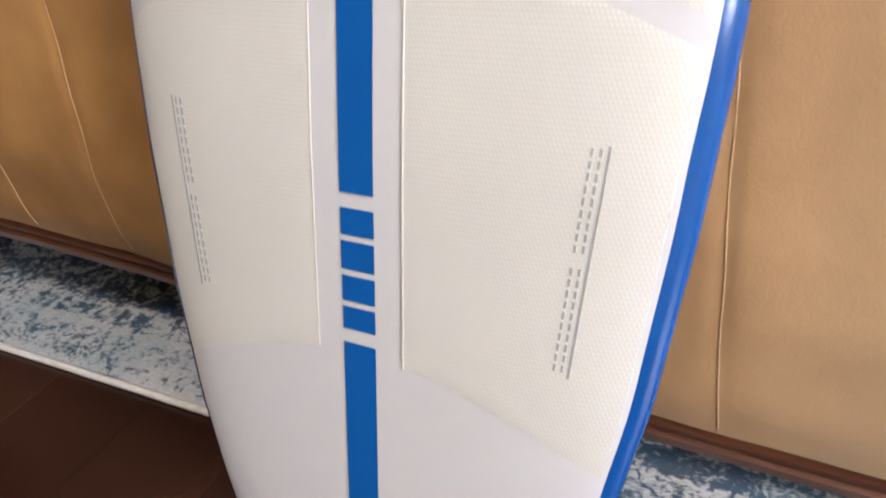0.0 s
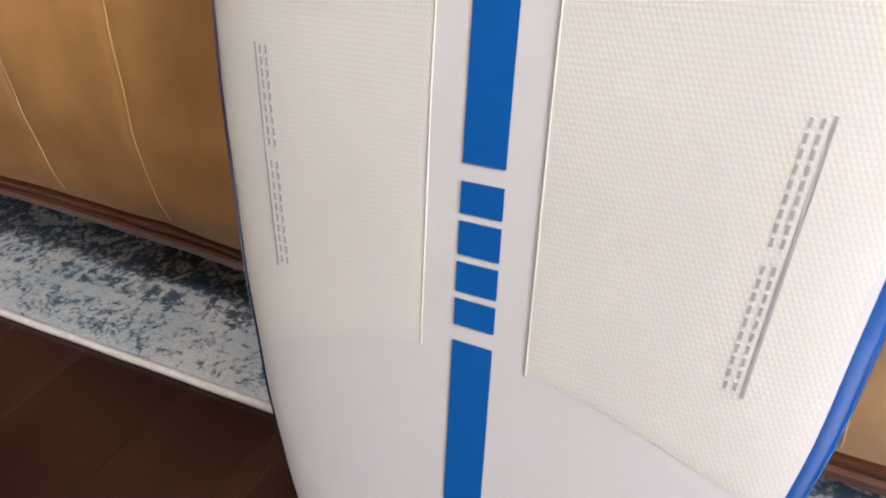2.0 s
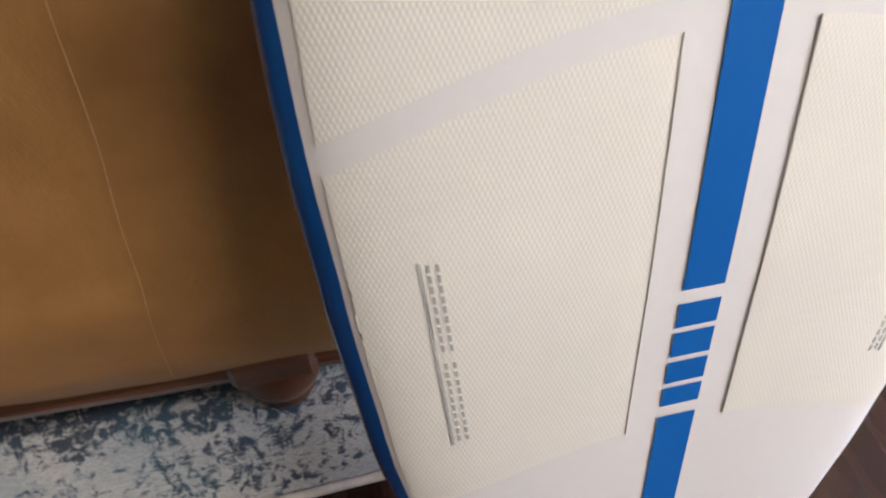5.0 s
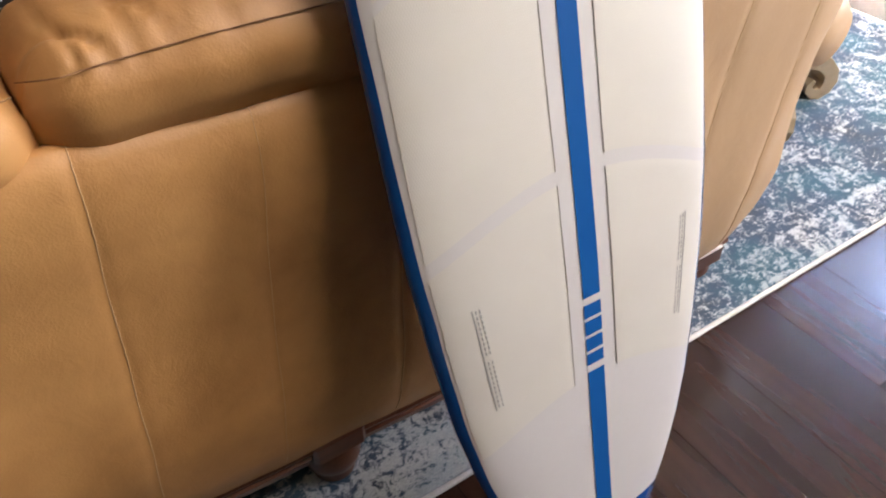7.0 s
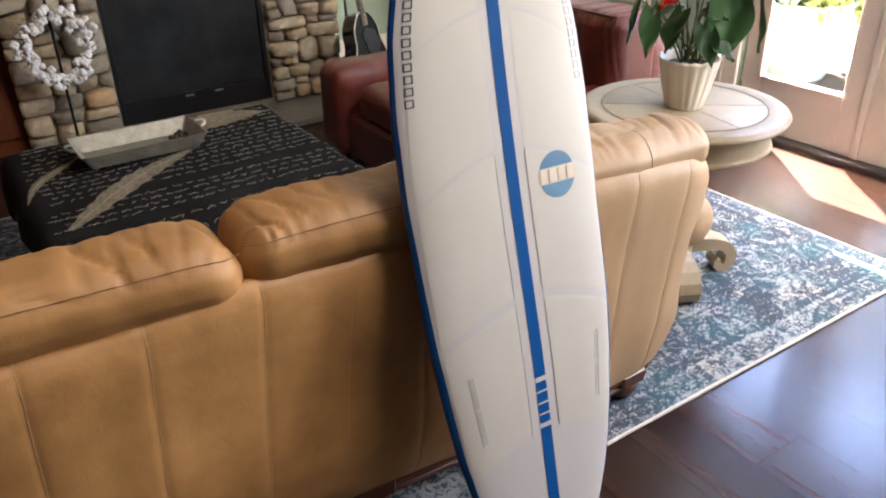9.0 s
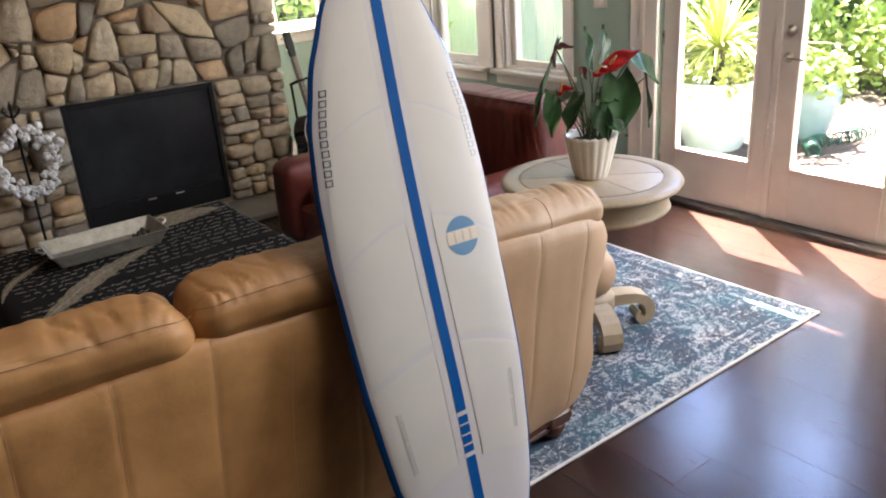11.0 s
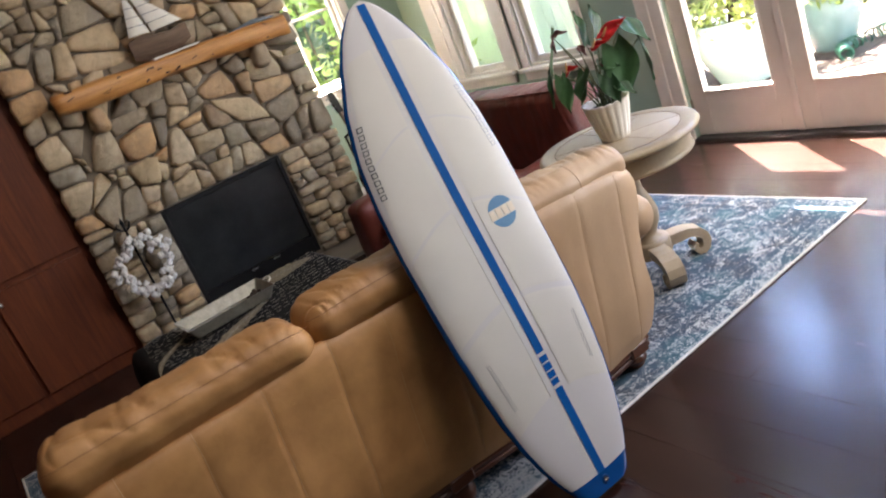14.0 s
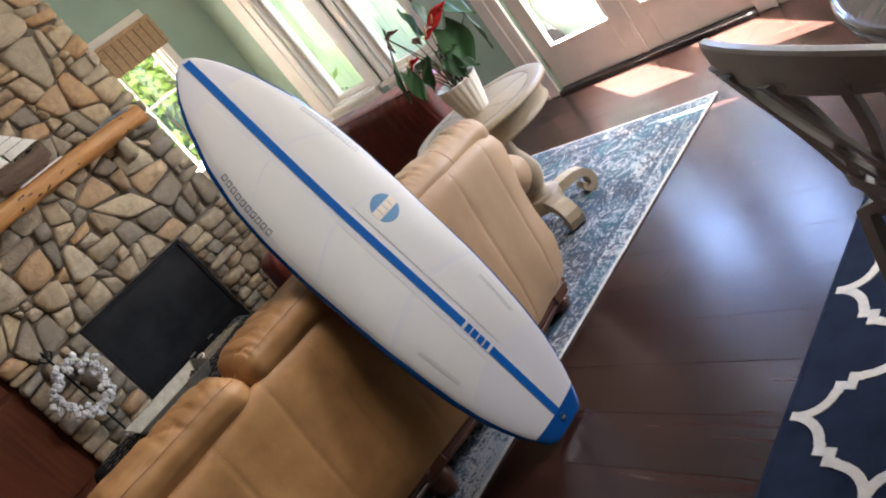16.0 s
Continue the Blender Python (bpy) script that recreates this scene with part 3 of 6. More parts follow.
def bamboo_shade(x0, x1, y, z0, z1):
    top = thing("bamboo_shade", ((x0 + x1) / 2, y, z1), "woven brown bamboo roman shade pulled half up the window", "shade")
    w = (x1 - x0) / 2
    n = int((z1 - z0) / 0.013)
    slats = bmesh.new()
    for k in range(n):
        z = -k * 0.013
        bmesh.ops.create_cube(slats, size=1, matrix=Matrix.Translation((0, 0.004 * math.sin(k * 0.9), z - 0.006)) @ Matrix.Diagonal((2 * w, 0.006, 0.0122, 1)))
    part("slats", slats, BAMBOO, top)
    part("backing", boxes((-w + 0.003, w - 0.003, 0.009, 0.012, z0 - z1 + 0.004, 0.0)), BAMBOO, top)
    for i in range(13):
        x = -w + 2 * w * (i + 0.5) / 13
        part("cord", boxes((x - 0.0018, x + 0.0018, -0.011, -0.006, -(z1 - z0), 0.0)), TWIG, top)
    part("headrail", boxes((-w, w, -0.02, 0.02, 0.0, 0.035), bevel=0.004), BAMBOO, top)


bamboo_shade(1.50, 2.60, WY - 0.045, 2.075, 2.335)


def french_door(name, y_hinge, y_meet, has_handle):
    """One glazed leaf from its hinge side to the meeting stile."""
    lo, hi = min(y_hinge, y_meet) + 0.003, max(y_hinge, y_meet) - 0.004
    s, d0, d1 = 0.130, WX + 0.03, WX + 0.075
    leaf = structure(name, boxes((d0, d1, lo, lo + s, 0.03, 2.03), (d0, d1, hi - s, hi, 0.03, 2.03), (d0, d1, lo + s, hi - s, 0.03, 0.345), (d0, d1, lo + s, hi - s, 1.95, 2.03), bevel=0.003),
                     WHITE_TRIM, "cream white glazed french door leaf standing closed", "door")
    g = 0.018
    part("glazing_bead", boxes((d0 - 0.010, d0 - 0.001, lo + s - g, lo + s, 0.345 - g, 1.95 + g), (d0 - 0.010, d0 - 0.001, hi - s, hi - s + g, 0.345 - g, 1.95 + g),
                               (d0 - 0.010, d0 - 0.001, lo + s, hi - s, 0.345 - g, 0.345), (d0 - 0.010, d0 - 0.001, lo + s, hi - s, 1.95, 1.95 + g), bevel=0.003), WHITE_TRIM, leaf)
    pane = part("pane", boxes((d0 + 0.018, d0 + 0.026, lo + s - 0.006, hi - s + 0.006, 0.339, 1.956)), PANE, leaf)
    pane.visible_shadow = False
    for z in (0.24, 1.02, 1.80):
        hy = lo if y_hinge < y_meet else hi
        part("hinge", boxes((d0 - 0.006, d0 + 0.004, hy - 0.012, hy + 0.012, z - 0.045, z + 0.045), bevel=0.002), BRONZE, leaf, "small aged metal hinge")
    if has_handle:
        y = hi - 0.060
        knob = part("door_handle", lathe([(0.0, 0), (0.027, 0), (0.029, 0.006), (0.012, 0.012), (0.011, 0.04), (0.0, 0.042)], 20), BRONZE, leaf, "aged nickel lever handle", True)
        knob.matrix_local = pose(d0, y, 0.955, 0, -90, 0)
        part("lever", tube([(d0 - 0.042, y, 0.955), (d0 - 0.05, y - 0.02, 0.957), (d0 - 0.052, y - 0.06, 0.957), (d0 - 0.048, y - 0.105, 0.952), (d0 - 0.047, y - 0.115, 0.949)],
                           [0.008, 0.009, 0.008, 0.007, 0.003], 8), BRONZE, leaf, "", True)
        bolt = part("deadbolt", lathe([(0.0, 0), (0.030, 0), (0.031, 0.008), (0.014, 0.013), (0.012, 0.026), (0.0, 0.027)], 20), BRONZE, leaf, "", True)
        bolt.matrix_local = pose(d0, y - 0.003, 1.095, 0, -90, 0)
    else:
        part("astragal", boxes((d0 - 0.016, d0 - 0.001, lo - 0.022, lo + 0.018, 0.03, 2.03), bevel=0.005, seg=2), WHITE_TRIM, leaf, "white moulding over the meeting edge")
    return leaf


french_door("door_1", DOORS[1], 1.049, False)
french_door("door_2", DOORS[0], 1.049, True)
structure("door_frame", frame_boxes("x", WX, DOORS[0], DOORS[1], 0.0, DOORS[3], 0.12, -0.025, -0.002, False, 0.006), WHITE_TRIM, "white painted door casing round the french doors", "door frame")
structure("door_casing", boxes((WX - 0.036, WX - 0.026, DOORS[1] + 0.095, DOORS[1] + 0.125, 0, 2.2), (WX - 0.036, WX - 0.026, DOORS[0] - 0.125, DOORS[0] - 0.095, 0, 2.2), bevel=0.003), WHITE_TRIM, "white moulded edge of the door casing", "trim")
structure("door_surround", boxes((WX - 0.020, WX - 0.002, DOORS[1] + 0.126, DOORS[1] + 0.215, 0, 2.2), bevel=0.004), WHITE_TRIM, "white flat board between casing and green wall", "trim")
# Board added out of view to shade the window sills from the sun.
structure("sun_board", boxes((WX + T + 0.002, WX + T + 0.85, 2.75, 5.4, 2.80, 2.88), bevel=0.006), WHITE_TRIM, "unseen white board that keeps sun off the side windows", "roof")
structure("threshold", boxes((WX - 0.04, WX + T, DOORS[0], DOORS[1], -0.012, 0.026), bevel=0.008), THRESHOLD, "dark wooden door threshold", "threshold")
structure("baseboard", boxes((WX - 0.016, WX - 0.002, 2.037, WY - 0.001, 0, 0.13), (WX - 0.016, WX - 0.002, BACK, 0.155, 0, 0.13), (1.60, WX - 0.018, WY - 0.016, WY - 0.002, 0, 0.13), bevel=0.004), WHITE_TRIM, "white painted baseboard along the walls", "baseboard")
structure("wall_trim", boxes((WX - 0.03, WX - 0.002, -0.42, -0.30, 0.0, 2.2), (WX - 0.012, WX - 0.002, -0.30, 0.155, 0.40, 0.47), bevel=0.005), WHITE_TRIM, "white painted upright casing beside the french doors", "trim")

switch = thing("light_switch", (WX - 0.001, 2.295, 1.245), "white double rocker light switch plate on the green wall", "switch")
part("plate", boxes((-0.007, -0.001, -0.058, 0.058, -0.06, 0.06), bevel=0.003), WHITE_TRIM, switch)
for y in (-0.026, 0.026):
    part("rocker", boxes((-0.012, -0.0075, y - 0.017, y + 0.017, -0.034, 0.034), bevel=0.002), WHITE_TRIM, switch)

# panelled dark wood cabinet wall left of the fireplace
CX1 = -0.475
cab = thing("panelled_cabinet", (CX1, 3.96, 0), "tall dark mahogany cabinet with flat doors beside the fireplace", "cabinet")
part("carcass", boxes((-2.6, 0.038, 0.02, 0.865, 0.0, 2.7), bevel=0.003), CABINET_WOOD, cab)
for i in range(4):
    x1 = -0.02 - i * 0.64
    for z0, z1 in ((0.10, 0.86), (0.90, 2.45)):
        door = part("door", boxes((x1 - 0.61, x1, -0.004, 0.018, z0, z1), bevel=0.004), CABINET_WOOD, cab)
        part("knob", lathe([(0.0, 0.0), (0.007, 0.0), (0.006, 0.012), (0.014, 0.02), (0.012, 0.028), (0.0, 0.03)], 14), STEEL, door, "small bright metal knob", True).matrix_local = \
            pose(x1 - (0.05 if i % 2 else 0.585), -0.005, z1 - 0.08 if z0 < 0.5 else z0 + 0.12, 90, 0, 0)
part("plinth", boxes((-2.6, 0, 0.03, 0.18, 0.0, 0.09)), CABINET_WOOD, cab)
part("cornice", boxes((-2.62, 0.0, -0.05, 0.0, 2.55, 2.7), bevel=0.01), CABINET_WOOD, cab)

# ---- fireplace ----
FX0, FX1, FY = -0.465, 1.565, 3.92
BX0, BX1, BZ0, BZ1 = 0.072, 1.048, 0.06, 0.878
fire = thing("fireplace", ((FX0 + FX1) / 2, FY, 0), "river stone fireplace with a black glass fronted firebox", "fireplace")
ox = (FX0 + FX1) / 2
for x0, x1, y0, y1, z0, z1 in ((FX0 + 0.03, BX0, 0, 0.905, 0, TOP - 0.002), (BX1, FX1 - 0.03, 0, 0.905, 0, TOP - 0.002), (BX0, BX1, 0, 0.905, BZ1, TOP - 0.002),
                               (BX0, BX1, 0.19, 0.905, 0, BZ1), (BX0, BX1, 0.0, 0.19, 0, BZ0)):
    part("mortar_core", boxes((x0 - ox, x1 - ox, y0, y1, z0, z1)), MORTAR, fire)
box_part = part("firebox", boxes((BX0 - ox + 0.001, BX0 - ox + 0.012, 0.03, 0.188, BZ0 + 0.002, BZ1 - 0.002), (BX1 - ox - 0.012, BX1 - ox - 0.001, 0.03, 0.188, BZ0 + 0.002, BZ1 - 0.002),
                                 (BX0 - ox + 0.012, BX1 - ox - 0.012, 0.175, 0.188, BZ0 + 0.002, BZ1 - 0.002)), SOOT, fire)
for x0, x1, z0, z1 in ((BX0 + 0.002, BX0 + 0.032, BZ0 + 0.002, BZ1 - 0.002), (BX1 - 0.032, BX1 - 0.002, BZ0 + 0.002, BZ1 - 0.002),
                       (BX0 + 0.033, BX1 - 0.033, BZ1 - 0.035, BZ1 - 0.002), (BX0 + 0.033, BX1 - 0.033, BZ0 + 0.002, BZ0 + 0.14)):
    part("surround_bar", boxes((x0 - ox, x1 - ox, -0.004, 0.028, z0, z1), bevel=0.003), BLACK_METAL, fire, "black metal firebox surround")
part("glass_front", boxes((BX0 - ox + 0.033, BX1 - ox - 0.033, 0.012, 0.018, BZ0 + 0.141, BZ1 - 0.036)), FIRE_GLASS, fire, "dark reflecting fireplace glass")
for x in (0.50, 0.69):
    part("handle", boxes((x - ox - 0.028, x - ox + 0.028, -0.016, -0.005, BZ0 + 0.118, BZ0 + 0.127), bevel=0.002), STEEL, fire, "small bright metal handle")
structure("hearth", boxes((FX0 - 0.02, FX1 + 0.02, 3.44, FY - 0.001, -0.012, 0.035), bevel=0.006), HEARTH_STONE, "flat slate hearth slab before the fireplace", "hearth")

mantel = thing("log_mantel", (0.615, FY, 1.755), "rough hewn orange pine log mantel beam on the stone fireplace", "mantel")


def log_beam():
    rings = []
    for i in range(41):
        x = -0.845 + 1.69 * i / 40
        f = i / 40
        z0 = 0.028 - 0.056 * f - 0.008 * math.sin(f * 5 + 1)
        ring = []
        for k in range(18):
            a = 2 * math.pi * k / 18
            c, s = math.cos(a), math.sin(a)
            e = 0.5
            y = -0.115 + 0.112 * math.copysign(abs(c) ** e, c)
            z = z0 + (0.066 + 0.006 * math.sin(9 * f + k)) * math.copysign(abs(s) ** e, s)
            n = noise.noise(Vector((x * 5, c * 1.5, s * 1.5 + 3)))
            ring.append((x + (0.01 * c if i in (0, 40) else 0), min(y + 0.010 * n, -0.002), z + 0.014 * n))
        rings.append(ring)
    return loft(rings)


part("beam", log_beam(), LOG, mantel, smooth=True)
rng = random.Random(12)
for k in range(16):
    x, wide = rng.uniform(-0.8, 0.8), rng.uniform(0.006, 0.03)
    mark = part("knot", soft_box((wide, 0.004, rng.uniform(0.0025, 0.006)), 0.0024, 4), TWIG, mantel, "dark crack in the bark")
    mark.matrix_local = pose(x, -0.226, 0.028 - 0.033 * (x + 0.845) + rng.uniform(-0.05, 0.05), 0, rng.uniform(-25, 25), 0)

boat = thing("model_sailboat", (0.575, FY - 0.12, 1.822), "model sailboat with cream sails and driftwood hull on the mantel", "ornament")
hull = bmesh.new()
rings = []
for i in range(13):
    f = i / 12
    x = -0.21 + 0.42 * f
    w = 0.045 * math.sin(math.pi * min(1, max(0.08, f * 0.93 + 0.05))) ** 0.6
    keel = 0.004 + 0.05 * (abs(f - 0.45) * 1.9) ** 2.4
    rings.append([(x, w * c, keel + (0.158 - keel + 0.012 * math.sin(7 * f)) * h + 0.014 * noise.noise(Vector((x * 32, c * 3, h * 4)))) for c, h in ((0.0, 0.0), (0.6, 0.25), (0.95, 0.7), (1.0, 1.0), (-1.0, 1.0), (-0.95, 0.7), (-0.6, 0.25))])
part("hull", loft(rings, hull), DRIFT, boat, "brown driftwood hull")
part("mast", tube([(-0.03, 0, 0.10), (-0.03, 0, 0.475)], 0.004, 6), TWIG, boat)


def sail(name, corners, lines):
    a, b, c = [Vector(p) for p in corners]

    def at(u, v):
        p = a.lerp(b, u).lerp(c, v)
        return p + Vector((0, -0.022 * math.sin(math.pi * u) * (1 - v), 0))
    s = part(name, sheet(at, 8, 8), SAIL, boat, "cream sail with dark seam lines")
    mod = s.modifiers.new("thickness", "SOLIDIFY")
    mod.thickness = 0.0025
    for k in range(1, lines):
        v = k / lines
        part("sail_seam", tube([at(u, v) + Vector((0, -0.003, 0)) for u in (0, 0.2, 0.4, 0.6, 0.8, 1)], 0.0017, 4), INK, s)


sail("mainsail", [(-0.185, 0, 0.185), (-0.036, 0, 0.178), (-0.10, 0, 0.475)], 5)
sail("jib", [(-0.024, 0, 0.178), (0.20, 0, 0.185), (-0.07, 0, 0.465)], 5)
strip = thing("white_strip", (0.62, FY - 0.200, 1.820), "thin white painted strip lying on the mantel edge", "ornament")
part("strip", boxes((-0.17, 0.17, -0.012, 0.012, 0.0, 0.012), bevel=0.002), WHITE_TRIM, strip)
drift = thing("driftwood_bundle", (1.24, FY - 0.13, 1.800), "blue grey weathered driftwood sticks lying on the mantel", "ornament")
for k in range(7):
    y = -0.04 + 0.013 * k
    part("stick", tube([(-0.19 + 0.02 * (k % 3), y, 0.008 + 0.008 * (k % 2)), (0.0, y + 0.012 * math.sin(k), 0.018 + 0.009 * (k % 3)), (0.17 - 0.02 * (k % 2), y * 0.4, 0.012 + 0.007 * (k % 2))], [0.005, 0.009, 0.004], 6), GREY_BLUE, drift)

# cotton wreath on its iron stand
WR = thing("wreath_stand", (-0.215, 3.76, 0.035), "black iron stand with a fleur finial holding a cotton wreath", "stand")
part("base", lathe([(0.0, 0.0), (0.12, 0.0), (0.12, 0.008), (0.02, 0.018), (0.0, 0.018)], 24), BLACK_METAL, WR, "", True)
part("pole", tube([(0, 0, 0.016), (0, 0, 0.40), (0, 0, 0.84)], 0.008, 8), BLACK_METAL, WR)
part("hook", tube([(0, -0.005, 0.77), (0, -0.05, 0.765), (0, -0.062, 0.79)], 0.005, 6), BLACK_METAL, WR)
for s in (-1, 1):
    part("finial_scroll", tube([(0, 0, 0.845), (0.03 * s, 0, 0.865), (0.046 * s, 0, 0.895), (0.034 * s, 0, 0.912), (0.024 * s, 0, 0.897)], [0.006, 0.008, 0.006, 0.005, 0.003], 6), BLACK_METAL, WR)
part("finial_tip", lathe([(0.0, 0.835), (0.012, 0.85), (0.007, 0.875), (0.015, 0.905), (0.0, 0.945)], 10), BLACK_METAL, WR, "", True)
wreath = thing("cotton_wreath", (-0.215, 3.70, 0.63), "round wreath of white cotton bolls on dark twigs", "wreath")
part("twig_ring", tube([(0.155 * math.cos(a), 0.005 * math.sin(5 * a), 0.17 * math.sin(a)) for a in (2 * math.pi * k / 40 for k in range(41))], 0.009, 6), TWIG, wreath)
rng = random.Random(5)
boll_mesh = None
for k in range(84):
    a = 2 * math.pi * k / 84 + rng.uniform(-0.03, 0.03)
    if 1.45 < a < 1.75 and k % 2:
        continue
    r = rng.gauss(1.0, 0.13)
    bm = bmesh.new()
    if boll_mesh is None:
        for q in range(4):
            b = 2 * math.pi * q / 4
            bmesh.ops.create_icosphere(bm, subdivisions=2, radius=0.0115, matrix=Matrix.Translation((0.0085 * math.cos(b), 0, 0.0085 * math.sin(b))))
        boll_mesh = mesh_of(bm, COTTON, True, "boll")
    ob = new("cotton_boll", boll_mesh)
    ob.parent = wreath
    s = rng.uniform(1.0, 1.6)
    ob.matrix_local = pose(0.155 * r * math.cos(a), -0.012 + rng.uniform(-0.022, 0.014), 0.17 * r * math.sin(a), rng.uniform(-40, 40), rng.uniform(0, 90), rng.uniform(-40, 40)) @ Matrix.Scale(s, 4)
for k in range(34):
    a = 2 * math.pi * k / 34 + 0.2 * (k % 3)
    part("twig", tube([(0.15 * math.cos(a), 0, 0.165 * math.sin(a)), (0.17 * math.cos(a + 0.12), -0.045, 0.185 * math.sin(a + 0.12)), (0.215 * math.cos(a + 0.22), 0, 0.225 * math.sin(a + 0.22))], [0.003, 0.0022, 0.001], 5), TWIG, wreath)

# ---- rugs ----
RC = (2.254 - RUG_HALF[0], 0.225 + RUG_HALF[1])
rug = thing("area_rug", (RC[0], RC[1], 0), "distressed blue grey and ivory area rug under the sofa", "rug")
part("field", boxes((-RUG_HALF[0] + 0.014, RUG_HALF[0] - 0.014, -RUG_HALF[1] + 0.014, RUG_HALF[1] - 0.014, 0.0008, 0.0105), bevel=0.002), RUG, rug)
hx, hy = RUG_HALF
for q in (((-hx, -hy + 0.007, 0.006), (hx, -hy + 0.007, 0.006)), ((-hx, hy - 0.007, 0.006), (hx, hy - 0.007, 0.006)), ((-hx + 0.007, -hy, 0.006), (-hx + 0.007, hy, 0.006)), ((hx - 0.007, -hy, 0.006), (hx - 0.007, hy, 0.006))):
    n = 60
    part("binding", tube([Vector(q[0]).lerp(Vector(q[1]), i / n) + Vector((0, 0, 0.0006 * math.sin(i * 2.1))) for i in range(n + 1)], 0.0062, 8), RUG_EDGE, rug, "pale bound edge", True)

navy = thing("trellis_rug", (0.6, -2.105, 0), "navy blue rug with an ivory trellis pattern", "rug")
part("field", boxes((-2.0, 2.0, -1.35, 1.35, 0.0008, 0.011), bevel=0.003), NAVY, navy)


def ogee(cx, cy, s):
    """The outline of one trellis cell: four bulging lobes with stepped corners between them."""
    out = []
    for q in range(4):
        a = radians(90 * q)
        loc = [(0.276 * s, -0.276 * s), (0.276 * s, -0.212 * s), (0.318 * s, -0.212 * s)] + arc(0.300 * s, 0.0, 0.205 * s, -82, 82, 12) + [(0.318 * s, 0.212 * s), (0.276 * s, 0.212 * s)]
        out += [(cx + x * math.cos(a) - y * math.sin(a), cy + x * math.sin(a) + y * math.cos(a)) for x, y in loc]
    return out


def ribbon(outline, width, z0, z1, ring=True):
    bm = bmesh.new()
    n = len(outline)
    rings = []
    for i in range(n):
        p, a, b = Vector(outline[i]), Vector(outline[i - 1 if ring or i else 0]), Vector(outline[(i + 1) % n if ring else min(i + 1, n - 1)])
        t, u = p - a, b - p
        t = t.normalized() if t.length > 1e-9 else u.normalized()
        u = u.normalized() if u.length > 1e-9 else t
        side = Vector((-t.y - u.y, t.x + u.x))
        side = side.normalized() if side.length > 1e-6 else Vector((-t.y, t.x))
        s = side * width / 2 / max(0.55, side.dot(Vector((-t.y, t.x))))
        rings.append([(p.x - s.x, p.y - s.y, z0), (p.x - s.x, p.y - s.y, z1), (p.x + s.x, p.y + s.y, z1), (p.x + s.x, p.y + s.y, z0)])
    if ring:
        rings.append(rings[0])
    return loft(rings, bm, True, False)


CELL = 0.478
for i in range(-4, 5):
    for j in range(0, 6):
        cx, cy = CELL * i - 0.18, 1.325 - CELL * j
        line = ogee(cx, cy, 0.475)
        if j == 0:
            line = sorted([q for q in line if q[1] < cy + 0.004], key=lambda q: math.atan2(q[1] - cy - 0.03, q[0] - cx))
        if abs(cx) < 1.74:
            part("trellis_line", ribbon(line, 0.027, 0.0112, 0.0132 + 0.0012 * ((i + j) % 2), j > 0), IVORY_PILE, navy, "ivory trellis line")
part("border", boxes((-2.0, 2.0, 1.335, 1.349, 0.001, 0.0125), bevel=0.002), NAVY, navy)

# ---- surfboard ----
TAIL, NOSE = Vector((0.1235, -0.020, 0.020)), Vector((0.181, 0.434, 1.685))
LENGTH = (NOSE - TAIL).length
BU = (NOSE - TAIL).normalized()
BV = (Vector((1, 0, 0)) - BU * BU.x).normalized()
BN = BV.cross(BU)
board = new("surfboard")
board.matrix_world = Matrix((( BV.x, BU.x, BN.x, TAIL.x), (BV.y, BU.y, BN.y, TAIL.y), (BV.z, BU.z, BN.z, TAIL.z), (0, 0, 0, 1)))
tagged(board, "white surfboard with blue rails and stripe leaning on the sofa", "surfboard")
HALF = [(0.0, 0.082), (0.012, 0.102), (0.05, 0.124), (0.12, 0.160), (0.19, 0.187), (0.27, 0.210), (0.38, 0.231), (0.52, 0.247), (0.65, 0.257), (0.80, 0.263), (0.95, 0.266), (1.12, 0.262), (1.27, 0.248), (1.41, 0.218), (1.54, 0.168), (1.62, 0.124), (1.68, 0.078), (1.71, 0.045), (1.722, 0.022), (1.7272, 0.002)]
THICK = [(0.0, 0.014), (0.10, 0.021), (0.4, 0.029), (0.9, 0.033), (1.3, 0.027), (1.6, 0.017), (1.73, 0.010)]
ROUND_X, ROUND_Z = 0.55, 0.95


def smooth_table(table, u, h=0.02):
    return (lerp_table(table, u - h) + 2 * lerp_table(table, u) + lerp_table(table, u + h)) / 4 if 0.03 < u < 1.69 else lerp_table(table, u)


def hw(u):
    return smooth_table(HALF, u) + (0.003 - 0.006 * max(0.0, min(1.0, (u - 0.6) / 0.25))) * max(0.0, min(1.0, u / 0.1, (1.66 - u) / 0.15))


def rocker(u):
    """How far the long curve of the board lies behind the straight line from tail to nose."""
    return -0.016 * math.sin(math.pi * max(0.0, min(1.0, (u - 0.52) / 1.207))) ** 1.3


def edge_a(u):
    """The angle round the section at which the white deck meets the blue rail."""
    return 64 + 7 * max(0.0, min(1.0, (u - 0.55) / 0.4)) - 9 * max(0.0, min(1.0, (u - 1.25) / 0.3))


def section(u, a):
    """A point of the board's skin: u along it, a the angle round the section (0 deck centre, 90 rail, 180 bottom)."""
    t, w = lerp_table(THICK, u), hw(u)
    s, c = math.sin(radians(a)), math.cos(radians(a))
    x = w * math.copysign(abs(s) ** ROUND_X, s)
    z = -t + t * math.copysign(abs(c) ** ROUND_Z, c) + rocker(u)
    return Vector((x, u, z))


def deck(u, v, lift=0.0):
    """A point on the deck at u along and v across."""
    s = max(-0.999, min(0.999, v / hw(u)))
    a = math.degrees(math.asin(math.copysign(abs(s) ** (1 / ROUND_X), s)))
    p = section(u, a)
    return p + Vector((0, 0, lift))


